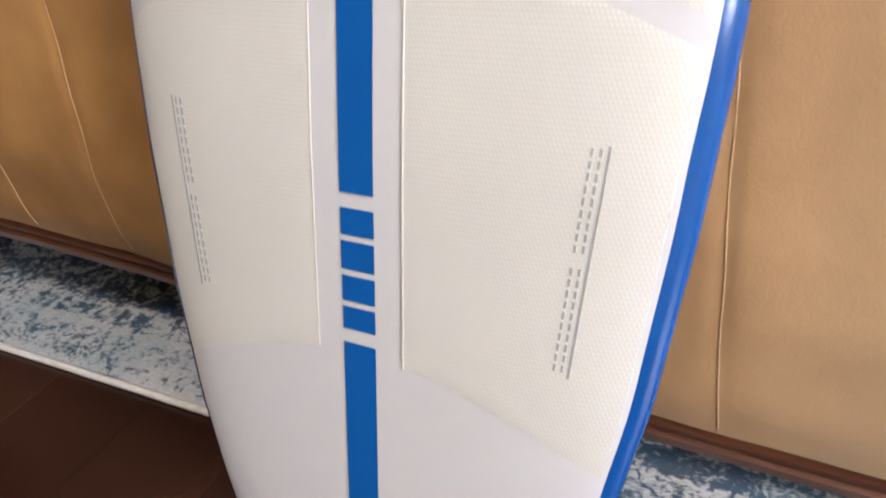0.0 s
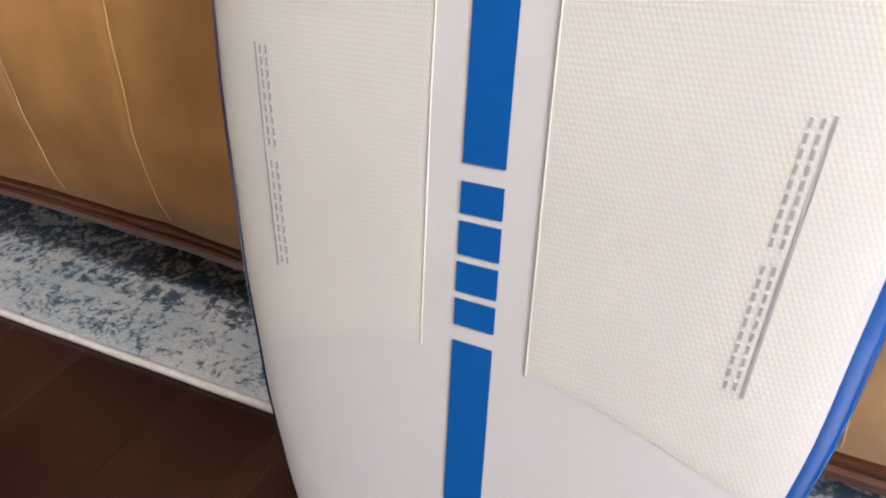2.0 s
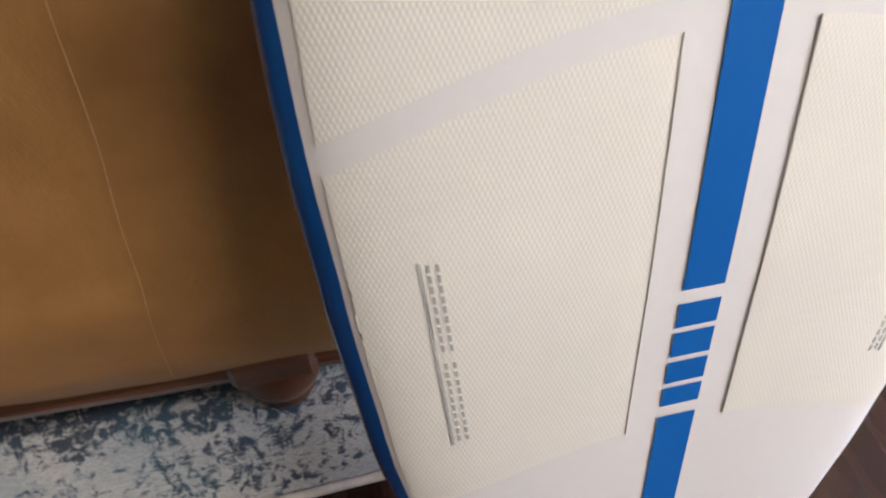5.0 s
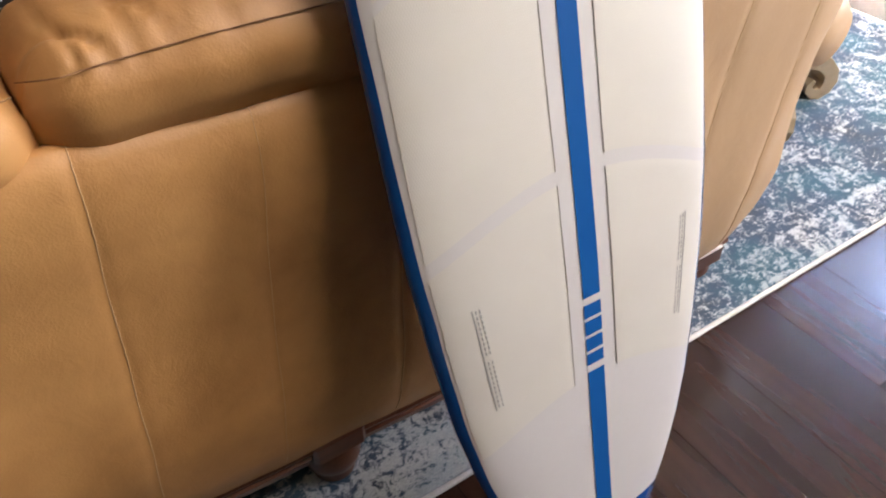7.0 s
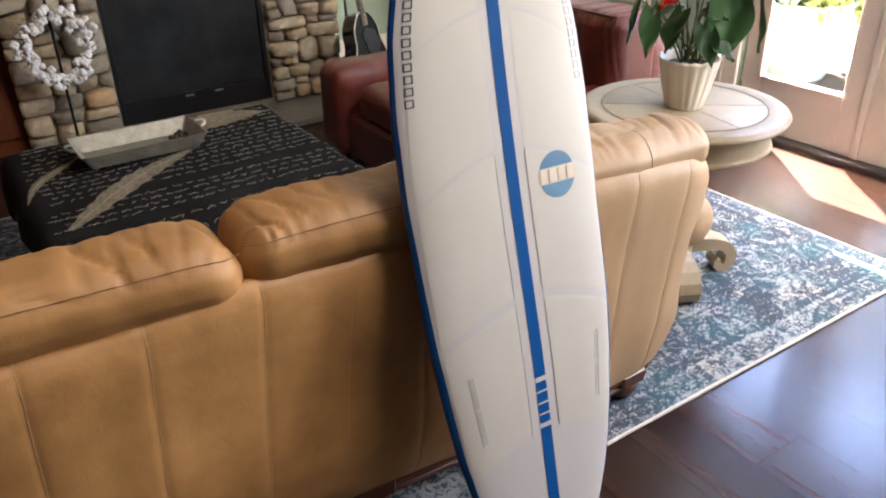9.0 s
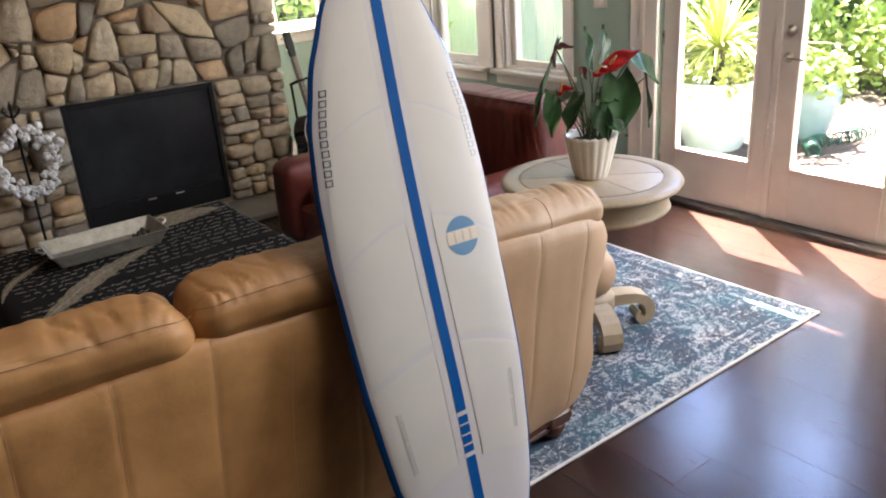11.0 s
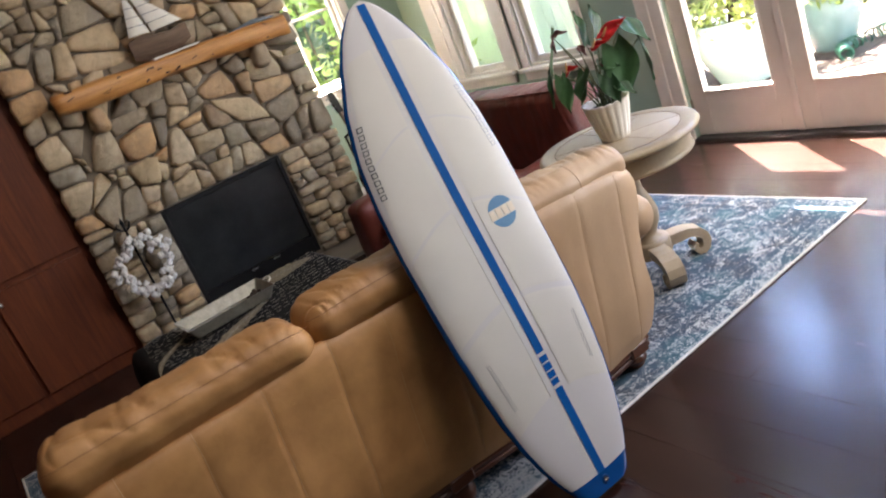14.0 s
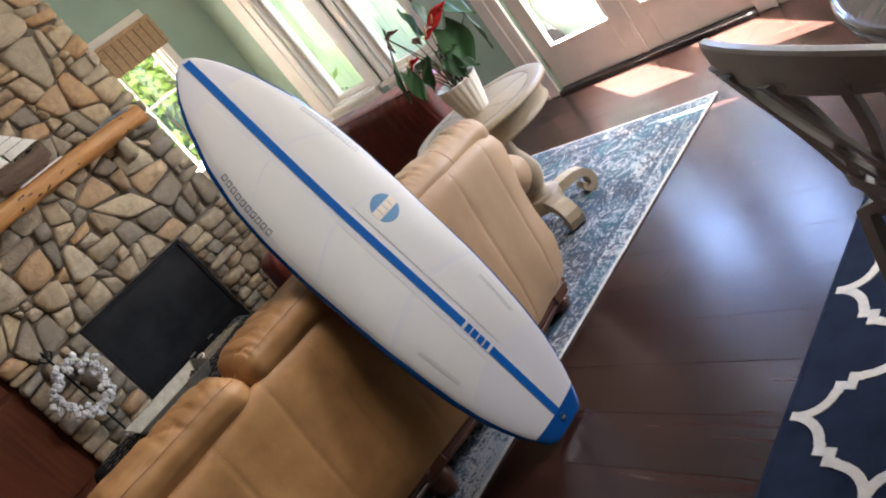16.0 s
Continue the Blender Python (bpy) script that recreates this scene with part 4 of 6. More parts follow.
stations = [LENGTH * (0.5 - 0.5 * math.cos(math.pi * (0.02 + 0.98 * i / 90))) for i in range(91)]
stations = [0.0] + [s for s in stations if s > 0.004]
stations[-1] = LENGTH - 0.0004
TAIL_U = 0.062
part("deck", loft([[section(u, -edge_a(u) + 2 * edge_a(u) * k / 72) for k in range(73)] for u in stations if u >= TAIL_U - 0.004], None, False, False), BOARD_WHITE, board, "glossy white deck", True)
part("rail", loft([[section(u, edge_a(u) + (360 - 2 * edge_a(u)) * k / 44) for k in range(45)] for u in stations], None, False, False), CLEAR_BLUE, board, "glossy blue wrapped rail and underside", True)
part("tail_block", sheet(lambda a, b: section(0.0002 + (TAIL_U + 0.006 * abs(2 * b - 1) - 0.0002) * a, -68 + 136 * b) + Vector((0, 0, 0.0008)), 8, 32), CLEAR_BLUE, board, "blue tail end", True)
part("tail_cap", loft([[section(0.0, 360 * k / 40) for k in range(40)], [section(0.0, 360 * k / 40) * 0.5 + Vector((0, -0.004, -0.007)) for k in range(40)]]), CLEAR_BLUE, board, "", True)


def decal(name, outline, material, parent, label="", lift=0.0012, rows=1):
    """A thin print on the deck inside an outline of (u, v) points."""
    bm = bmesh.new()
    c = (sum(p[0] for p in outline) / len(outline), sum(p[1] for p in outline) / len(outline))
    mid = bm.verts.new(deck(*c, lift))
    ring = [bm.verts.new(deck(u, v, lift)) for u, v in outline]
    low = [bm.verts.new(deck(u, v, 0.0002)) for u, v in outline]
    for i in range(len(ring)):
        j = (i + 1) % len(ring)
        bm.faces.new((mid, ring[i], ring[j]))
        bm.faces.new((ring[i], low[i], low[j], ring[j]))
    return part(name, bm, material, parent, label)


def patch(name, u0, u1, v0, v1, material, parent, label="", lift=0.0012, nu=2, nv=2):
    return part(name, sheet(lambda a, b: deck(u0 + (u1 - u0) * a, v0 + (v1 - v0) * b, lift), nu, nv), material, parent, label)


SW = 0.0155
patch("stripe", TAIL_U - 0.002, 0.371, -SW, SW, BOARD_BLUE, board, "blue centre stripe", nu=14, nv=4)
patch("stripe", 0.498, LENGTH - 0.012, -SW, SW, BOARD_BLUE, board, "blue centre stripe", nu=60, nv=4)
# four plain blue blocks stand for the maker's mark in the gap of the stripe
for u0, u1 in ((0.383, 0.403), (0.408, 0.430), (0.435, 0.459), (0.464, 0.486)):
    patch("mark_block", u0, u1, -SW, SW, BOARD_BLUE, board, "blue maker's mark block")


def arc_u(c, v, drop):
    """The curved lower edge of a skin panel."""
    return c - drop * (max(0.0, abs(v) - 0.04) / 0.2) ** 1.5


PANELS = [(0.360, 0.678, 0.072, 0.062), (0.698, 1.020, 0.062, 0.085), (1.032, 1.314, 0.085, 0.095), (1.322, 1.58, 0.095, 0.06)]
for side in (-1, 1):
    for k, (c0, c1, d0, d1) in enumerate(PANELS):
        proud = (1.0, 0.7, 0.4, 0.3)[k]

        def at(a, b, side=side, c0=c0, c1=c1, d0=d0, d1=d1, proud=proud):
            mid = c0 + (c1 - c0) * a
            v = 0.040 + (0.926 * hw(mid) - 0.040) * (1 - (1 - b) ** 2.2)
            u = arc_u(c0, v, d0) * (1 - a) + arc_u(c1, v, d1) * a
            v = min(v, 0.926 * hw(u))
            edge = min(a, 1 - a, b) * 40
            return deck(u, side * v, 0.0004 + proud * (0.0002 + 0.0005 * min(1.0, edge) * min(1.0, 0.3 + 6 * (1 - b))))
        part("deck_panel", sheet(at, 60, 40), PAD, board, "cream woven textured deck panel", True)
        n = 24
        if k > 1:
            continue
        part("panel_edge", tube([at(i / n, 0.002) + Vector((0, 0, 0.0005)) for i in range(n + 1)], 0.0006, 5), PAD, board)
# lines of small grey bars where the print cannot be kept
for side in (-1, 1):
    base = [(0.556, 0.192), (0.386, 0.176)]

    def along(f, off, side=side, base=base):
        return (base[0][0] + (base[1][0] - base[0][0]) * f, side * (base[0][1] + (base[1][1] - base[0][1]) * f - off))
    decal("print_rule", [along(0, 0.0), along(0.25, 0), along(0.5, 0), along(0.75, 0), along(1, 0), along(1, 0.0022), along(0.75, 0.0022), along(0.5, 0.0022), along(0.25, 0.0022), along(0, 0.0022)], PRINT_GREY, board, "", 0.0016)
    k = 0
    for f in [0.01 + 0.049 * i for i in range(20)]:
        k += 1
        if k == 10:
            continue
        for o in (0.0052, 0.0110):
            decal("print_bar", [along(f, o), along(f + 0.034, o), along(f + 0.034, o + 0.0021), along(f, o + 0.0021)], PRINT_GREY, board, "", 0.0016)
    # ten dark bars along the rail near the nose
    for i in range(10):
        f = i / 10
        u = 1.378 - 0.236 * f
        v = side * (hw(u) * 0.93 - 0.006)
        w = side * 0.019
        u1 = u - 0.0165
        v1 = side * (hw(u1) * 0.93 - 0.006)
        d = 0.0024
        for bar in ([(u, v), (u1, v1), (u1, v1 - w * 0.14), (u, v - w * 0.14)], [(u, v - w * 0.86), (u1, v1 - w * 0.86), (u1, v1 - w), (u, v - w)],
                    [(u, v - w * 0.14), (u - d, v - w * 0.14), (u - d, v - w * 0.86), (u, v - w * 0.86)], [(u1 + d, v1 - w * 0.14), (u1, v1 - w * 0.14), (u1, v1 - w * 0.86), (u1 + d, v1 - w * 0.86)]):
            decal("dark_print_bar", bar, PRINT_DARK if side < 0 else PRINT_GLARE, board, "", 0.0018)
# round emblem: two blue caps with a beige band of plain blocks
EC = (0.948, 0.125)
for sgn in (-1, 1):
    decal("emblem_cap", [(EC[0] + sgn * y, EC[1] + x) for x, y in arc(0, 0, 0.053, 20, 160, 18)], PALE_BLUE, board, "pale blue emblem cap", 0.0018)
for i in range(4):
    v0 = EC[1] - 0.051 + 0.0265 * i
    decal("emblem_block", [(EC[0] - 0.015, v0), (EC[0] + 0.015, v0), (EC[0] + 0.015, v0 + 0.021), (EC[0] - 0.015, v0 + 0.021)], PRINT_BEIGE, board, "beige emblem block", 0.0024)
plug = part("leash_plug", lathe([(0.0, 0.0), (0.014, 0.0), (0.0155, 0.002), (0.013, 0.0035), (0.0105, 0.0018), (0.0, 0.0030)], 24), CLEAR_BLUE, board, "blue leash plug with a dark hollow", True)
plug.matrix_local = Matrix.Translation(deck(0.034, 0.0, 0.0004))
part("hollow", lathe([(0.0, 0.0), (0.0085, 0.0), (0.0085, 0.0012), (0.0, 0.0012)], 20, (0, 0, 0.0036)), INK, plug)
part("bar", boxes((-0.0085, 0.0085, -0.0016, 0.0016, 0.0045, 0.0075), bevel=0.001), STEEL, plug)

# ---- tan sofa ----
SX0, SX1 = -1.31, 0.925       # back at its top
SY = 0.312
sofa = thing("leather_sofa", (-0.155, SY, 0), "tan leather three seat sofa seen from behind with loose cushions", "sofa")
so = Vector((-0.155, SY, 0))
SEAMS = [-1.075, -0.858, -0.640, -0.408, -0.214, -0.014, 0.18, 0.377, 0.652, 0.862]
SEAM_DIP = {-0.214: 0.5, 0.18: 0.5}


BACK_PROFILE = [(0.0, 0.165), (0.25, 0.36), (0.42, 0.50), (0.56, 0.64), (0.66, 0.735), (0.72, 0.785), (0.775, 0.815), (0.82, 0.829), (0.87, 0.823), (0.92, 0.798), (1.0, 0.66)]


def back_top(x):
    return 0.826 - 0.034 * max(0.0, (x - 0.55) / 0.38) ** 1.5 - 0.03 * max(0.0, (-1.1 - x) / 0.14) ** 2 + 0.014 * bell(x, -0.45, 0.12) - 0.006 * bell(x, -0.72, 0.12) - 0.006 * bell(x, -0.08, 0.12)


def back_bottom(x):
    """The lower edge of the leather, which sags towards the middle."""
    return lerp_table([(-1.3, 0.235), (-0.8, 0.217), (-0.5, 0.200), (-0.27, 0.177), (0.0, 0.154), (0.31, 0.119), (0.45, 0.110), (0.55, 0.106), (0.70, 0.118), (0.83, 0.138), (1.1, 0.14)], x)


def seam_x(s, h):
    """Where a seam runs at a height h from 0 at the bottom to 1 at the top."""
    lean = lerp_table([(-1.1, 0.0), (-0.86, 0.035), (-0.64, 0.055), (-0.41, 0.075), (-0.21, 0.080), (0.0, 0.072), (0.18, 0.04), (0.378, 0.0), (0.652, 0.115), (0.90, 0.14)], s)
    return s - lean * (1 - h)


def back_ends(z, h):
    """The two ends of the back at a height: the one by the doors bulges out near the top."""
    right = lerp_table([(0.10, 0.80), (0.165, 0.832), (0.30, 0.880), (0.45, 0.890), (0.56, 0.912), (0.67, 0.962), (0.745, 0.978), (0.80, 0.966), (0.83, 0.930)], z)
    return SX0 + 0.03 * (1 - h), right


def back_point(f, k):
    """The sofa's back: f across its width from 0 to 1, k from the bottom of its outer face over the top to the inside."""
    profile = BACK_PROFILE
    z = lerp_table(profile, k)
    depth = lerp_table([(0.0, 0.014), (0.08, -0.002), (0.2, -0.010), (0.33, -0.006), (0.45, 0.000), (0.56, 0.002), (0.66, 0.002), (0.72, 0.006), (0.775, 0.018), (0.82, 0.036), (0.87, 0.054), (0.92, 0.068), (1.0, 0.078)], k)
    h = min(1.0, max(0.0, (z - 0.1) / 0.73))
    x0, x1 = back_ends(z, h)
    x = x0 + (x1 - x0) * f
    z = back_bottom(x) + (z - 0.165) * (back_top(x) - back_bottom(x)) / 0.664
    dip = sum(0.0028 * SEAM_DIP.get(s, 1.0) * bell(x, seam_x(s, h), 0.007) - 0.0012 * bell(x, seam_x(s, h) + 0.03, 0.03) - 0.0012 * bell(x, seam_x(s, h) - 0.03, 0.03) for s in SEAMS) * min(1.0, k * 4)
    dip += 0.010 * min(1.0, 0.25 + 2 * k) * noise.noise(Vector((x * 3.1, z * 3.0, 2.0))) + 0.004 * noise.noise(Vector((x * 9.0, z * 5.0, 7.0)))
    ends = 0.035 * (max(0.0, 1 - 2 * f - 0.93) / 0.07) ** 2
    turn = seam_x(SEAMS[-1], h)
    ends += 0.036 * (0.35 + 0.65 * h) * (max(0.0, x - turn) / max(0.02, x1 - turn)) ** 1.7
    top = max(0.0, (k - 0.6) / 0.4)
    return Vector((x, SY + depth + dip * (1 - top) + ends, z - dip * 0.9 * top)) - so


def back_mesh():
    bm = sheet(lambda f, k: back_point(f, k), 300, 46)
    return bm


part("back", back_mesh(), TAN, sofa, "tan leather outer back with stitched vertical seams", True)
part("back_core", boxes((SX0 + 0.12 - so.x, SX1 - 0.17 - so.x, 0.075, 0.20, 0.17, 0.74)), TAN, sofa)
for x in SEAMS:
    pts = []
    for k in [0.02 + 0.86 * i / 36 for i in range(37)]:
        h = min(1.0, max(0.0, (lerp_table(BACK_PROFILE, k) - 0.1) / 0.73))
        x0, x1 = back_ends(lerp_table(BACK_PROFILE, k), h)
        pts.append(back_point((seam_x(x, h) + 0.0008 * math.sin(31 * k) - x0) / (x1 - x0), k) + Vector((0.002, -0.0006, 0)))
    part("seam", tube(pts, 0.0008 if x not in SEAM_DIP else 0.0004, 5), STITCH, sofa, "stitched seam")
part("side_wing", soft_box((0.055, 0.07, 0.32), 0.05, 12, lambda p, n: Vector((p.x + 0.10 * (p.z / 0.64), p.y + 0.02, p.z)), at=(0.868 - so.x, 0.135, 0.46)), TAN, sofa, "rounded leather end of the back", True)
part("side_wing", soft_box((0.055, 0.07, 0.32), 0.05, 12, lambda p, n: Vector((p.x - 0.10 * (p.z / 0.64), p.y + 0.02, p.z)), at=(-1.315 - so.x, 0.135, 0.46)), TAN, sofa, "", True)


def arm(x, side, material):
    def roll(p, n):
        return p + n * (0.008 * noise.noise(p * 9.0 + Vector((x, 0, 0))))
    bm = bmesh.new()
    rings = []
    for i in range(29):
        y = 0.035 + 0.885 * i / 28
        ease = min(1.0, min(i, 28 - i) / 3.0 + 0.45) ** 0.6
        ring = []
        for k in range(28):
            a = 2 * math.pi * k / 28
            r = 0.100 * ease * (1 + 0.03 * math.sin(3 * a + i * 0.5) + 0.02 * math.sin(i * 1.3))
            ring.append((x - so.x + r * math.cos(a), y, 0.55 + r * 0.95 * math.sin(a)))
        rings.append(ring)
    part("arm_roll", loft(rings, bm), material, sofa, "rolled leather arm", True)
    part("arm_panel", soft_box((0.055, 0.39, 0.17), 0.04, 10, roll, at=(x - 0.09 * side - so.x, 0.51, 0.29)), material, sofa, "", True)


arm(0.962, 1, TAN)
arm(-1.46, -1, TAN)


def cushion(x0, x1, z1, material, seed, y=0.432, label="", piped=True):
    hx, hz, hy = (x1 - x0) / 2, 0.25, 0.115

    def shape(p, n):
        f = p.x / hx
        g = noise.noise(Vector((p.x * 4 + seed, p.y * 5, p.z * 4)))
        w = noise.noise(Vector((p.x * 13 + seed, p.y * 7, p.z * 3)))
        sag = -0.014 * abs(f) ** 8 - 0.014 * f
        up = min(1.0, max(0.0, (p.z - hz + 0.055) / 0.05))
        crease = (1 - abs(math.sin(p.x * 27 + seed + 5.5 * g + 6 * p.y))) ** 4 + 0.8 * (1 - abs(math.sin(p.x * 46 + 2 * seed + 4 * g - 9 * p.y))) ** 4
        fold = 0.004 * w - 0.0095 * up * crease * (0.45 + 0.8 * abs(g) * 2)
        seam = 0.007 * bell(p.z, hz - 0.09, 0.04) * (1 if n.y < -0.3 else 0)
        q = p + n * (0.014 * g + fold + seam)
        back = lerp_table([(-0.25, 0.165), (0.0, 0.100), (0.06, 0.056), (0.11, 0.024), (0.15, 0.007), (0.19, 0.0), (0.25, 0.0)], q.z)
        return Vector((q.x, q.y + back, q.z + sag))
    c = part("back_cushion", soft_box((hx, hy, hz), 0.075, 76, shape, at=((x0 + x1) / 2 - so.x, y - SY, z1 - hz)), material, sofa, label, True)
    pts = []
    if not piped:
        over = [(-hy + 0.075 + 0.075 * math.cos(radians(g)), hz - 0.075 + 0.075 * math.sin(radians(g)), radians(g)) for g in range(92, 181, 8)] + [(-hy, hz - 0.08 - 0.012 * k, math.pi) for k in range(8)]
        for py, pz, g in over:
            pts.append(shape(Vector((0.03, py, pz)), Vector((0, math.cos(g), math.sin(g)))) + Vector(((x0 + x1) / 2 - so.x, y - SY - 0.0004, z1 - hz)))
        part("cushion_seam", tube(pts, 0.0012, 5), STITCH_DARK, c)
        return c
    for i in range(41):
        x = -hx * 0.985 + 2 * hx * 0.985 * i / 40
        p = shape(Vector((x, -hy + 0.0135, hz - 0.032)), Vector((0, -0.82, 0.57)))
        p.y += 0.020 * max(0.0, abs(x) / hx - 0.9) / 0.1 * 1.6
        pts.append(p + Vector(((x0 + x1) / 2 - so.x, y - SY - 0.0035, z1 - hz)))
    part("cushion_seam", tube(pts, 0.0009, 5), STITCH_DARK, c)
    return c


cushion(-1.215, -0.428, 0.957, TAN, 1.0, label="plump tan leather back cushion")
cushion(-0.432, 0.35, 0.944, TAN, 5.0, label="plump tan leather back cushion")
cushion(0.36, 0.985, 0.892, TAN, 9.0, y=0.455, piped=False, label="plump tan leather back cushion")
for x0, x1 in ((-1.32, -0.50), (-0.50, 0.22), (0.22, 0.92)):
    part("seat_cushion", soft_box(((x1 - x0) / 2 - 0.004, 0.34, 0.085), 0.06, 14, None, at=((x0 + x1) / 2 - so.x, 0.62, 0.40)), TAN, sofa, "", True)
part("seat_box", boxes((-1.34 - so.x, 0.93 - so.x, 0.10, 0.92, 0.165, 0.33), bevel=0.02), TAN, sofa)
rail_profile = [(0.040, -0.054), (0.026, -0.050), (0.023, -0.036), (0.028, -0.031), (0.024, -0.024), (0.017, -0.012), (0.020, -0.002), (0.040, 0.003), (0.075, 0.003), (0.075, -0.054)]
part("base_rail", loft([[Vector((x - so.x, y + 0.001, back_bottom(x) + z - 0.004)) for y, z in rail_profile] for x in [-1.26 + 2.05 * i / 24 for i in range(25)]]), BASE_WOOD, sofa, "reddish brown moulded wooden base rail")
for x in (-1.17, -0.185, 0.725):
    low = back_bottom(x) - 0.052
    for y in (0.072, 0.86):
        foot = part("foot", lathe([(r, 0.0105 + f * (low - 0.0095)) for r, f in ((0.0, 0.0), (0.032, 0.0), (0.040, 0.10), (0.036, 0.2), (0.050, 0.4), (0.056, 0.62), (0.048, 0.85), (0.040, 1.0), (0.0, 1.0))], 24, (x - so.x, y, 0)), BASE_WOOD, sofa, "turned reddish wooden bun foot", True)
        part("foot_block", boxes((x - so.x - 0.05, x - so.x + 0.05, y - 0.060, y + 0.04, low, low + 0.054), bevel=0.008), BASE_WOOD, sofa)

# ---- ottoman with its throw and tray ----
OX0, OX1, OY0, OY1, OZ = -0.68, 0.50, 1.55, 2.62, 0.445
oc = ((OX0 + OX1) / 2, (OY0 + OY1) / 2)
ott = thing("ottoman", (*oc, 0), "large dark upholstered ottoman covered by a black throw", "ottoman")
part("body", soft_box(((OX1 - OX0) / 2, (OY1 - OY0) / 2, 0.19), 0.05, 12, None, at=(0, 0, 0.245)), DARK_FABRIC, ott, "", True)
for sx in (-1, 1):
    for sy in (-1, 1):
        part("leg", lathe([(0.0, 0.0108), (0.02, 0.0108), (0.03, 0.06), (0.0, 0.06)], 14, (sx * 0.48, sy * 0.42, 0)), BASE_WOOD, ott, "", True)
throw = thing("throw_blanket", (*oc, 0), "black woven throw with cream script draped over the ottoman", "blanket")


def throw_at(a, b, lift=0.0):
    """The throw: a and b run over its width and depth in metres from the middle."""
    hx, hy, r = (OX1 - OX0) / 2 + 0.008, (OY1 - OY0) / 2 + 0.008, 0.05

    def fold(s, h):
        if abs(s) <= h - r:
            return s, 0.0
        over = abs(s) - (h - r)
        ang = min(over / r, math.pi / 2)
        drop = r * (1 - math.cos(ang)) + max(0.0, over - r * math.pi / 2)
        return math.copysign(h - r + r * math.sin(ang), s), drop
    x, dx = fold(a, hx)
    y, dy = fold(b, hy)
    down = max(dx, dy) + 0.3 * min(dx, dy)
    wave = 0.010 * noise.noise(Vector((a * 3, b * 3, 1))) + 0.004 * noise.noise(Vector((a * 11, b * 11, 4)))
    out = min(1.0, down / 0.1) * (0.012 + 0.010 * math.sin(a * 17 + b * 15))
    x += math.copysign(out, a) if dx > 0.02 else 0
    y += math.copysign(out, b) if dy > 0.02 else 0
    return Vector((x, y, max(0.02, OZ + 0.004 - down + (wave + 0.010) * (1 if down < 0.02 else 0.3) + lift)))


part("cloth", sheet(lambda u, v: throw_at(-0.82 + 1.64 * u, -0.76 + 1.52 * v), 82, 76), BLANKET, throw, "", True)
rng = random.Random(11)
script = bmesh.new()
for row in range(25):
    b = -0.62 + 1.24 * row / 24
    if row % 5 == 3 and row < 12:
        continue
    a = -0.55 + rng.uniform(0, 0.06)
    while a < 0.62:
        w = rng.uniform(0.012, 0.05)
        pts, steps = [], max(3, int(w / 0.006))
        for i in range(steps + 1):
            pts.append(throw_at(a + w * i / steps, b + rng.uniform(-0.010, 0.010) + 0.15 * (a + 0.3) * 0.25, 0.0022))
        tube(pts, rng.uniform(0.0010, 0.0018), 4, script)
        a += w + rng.uniform(0.006, 0.03)
tagged(part("script", script, THROW_INK, throw, "rows of cream woven script strokes"), kind="stuff")


def feather(cx, cy, length, width, turn):
    c, s = math.cos(radians(turn)), math.sin(radians(turn))

    def at(u, v):
        w = width * math.sin(math.pi * min(1, u * 0.92 + 0.04)) ** 0.8 * (1 + 0.10 * math.sin(u * 60))
        x, y = (u - 0.5) * length, (v - 0.5) * w + 0.04 * math.sin(u * 3)
        return throw_at(cx + x * c - y * s, cy + x * s + y * c, 0.0035)
    f = part("feather", sheet(at, 40, 6), THROW_TAN, throw, "tan woven feather")
    part("quill", tube([at(i / 24, 0.5) + Vector((0, 0, 0.0015)) for i in range(25)], 0.0012, 5), THROW_INK, f)


feather(-0.20, -0.16, 0.80, 0.105, 42)
feather(0.29, 0.37, 0.44, 0.18, 4)
feather(-0.45, 0.10, 0.45, 0.045, 55)

TX, TY, TZ = -0.19, 2.27, OZ + 0.0265
tray = thing("metal_tray", (TX, TY, TZ), "long galvanised metal tray with sloping sides on the ottoman", "tray")


def tray_ring(hx, hy, z, r=0.012):
    out = []
    for sx, sy, a in ((1, 1, 0), (-1, 1, 90), (-1, -1, 180), (1, -1, 270)):
        out += [(x, y, z) for x, y in arc(sx * (hx - r), sy * (hy - r), r, a, a + 90, 4)]
    return out


part("pan", loft([tray_ring(0.215, 0.105, 0.0), tray_ring(0.248, 0.138, 0.062), tray_ring(0.253, 0.143, 0.064), tray_ring(0.250, 0.140, 0.066), tray_ring(0.245, 0.135, 0.062), tray_ring(0.211, 0.101, 0.005)]), GALVANISED, tray)
for s in (-1, 1):
    part("handle", tube([(s * (0.252 + 0.028 * math.sin(a)), 0.042 * math.cos(a), 0.064 + 0.008 * math.sin(a)) for a in (math.pi * k / 10 for k in range(11))], 0.005, 8), WHITE_TRIM if s > 0 else GALVANISED, tray, "looped handle", True)
beads = thing("bead_cluster", (TX + 0.165, TY - 0.01, TZ + 0.0055), "small cluster of dark wooden beads in the metal tray", "ornament")
rng = random.Random(3)
for k in range(16):
    bm = bmesh.new()
    bmesh.ops.create_icosphere(bm, subdivisions=2, radius=rng.uniform(0.010, 0.014), matrix=Matrix.Translation((rng.uniform(-0.03, 0.03), rng.uniform(-0.05, 0.05), 0.012 + 0.018 * (k % 3 == 0))))
    part("bead", bm, TWIG, beads, smooth=True)

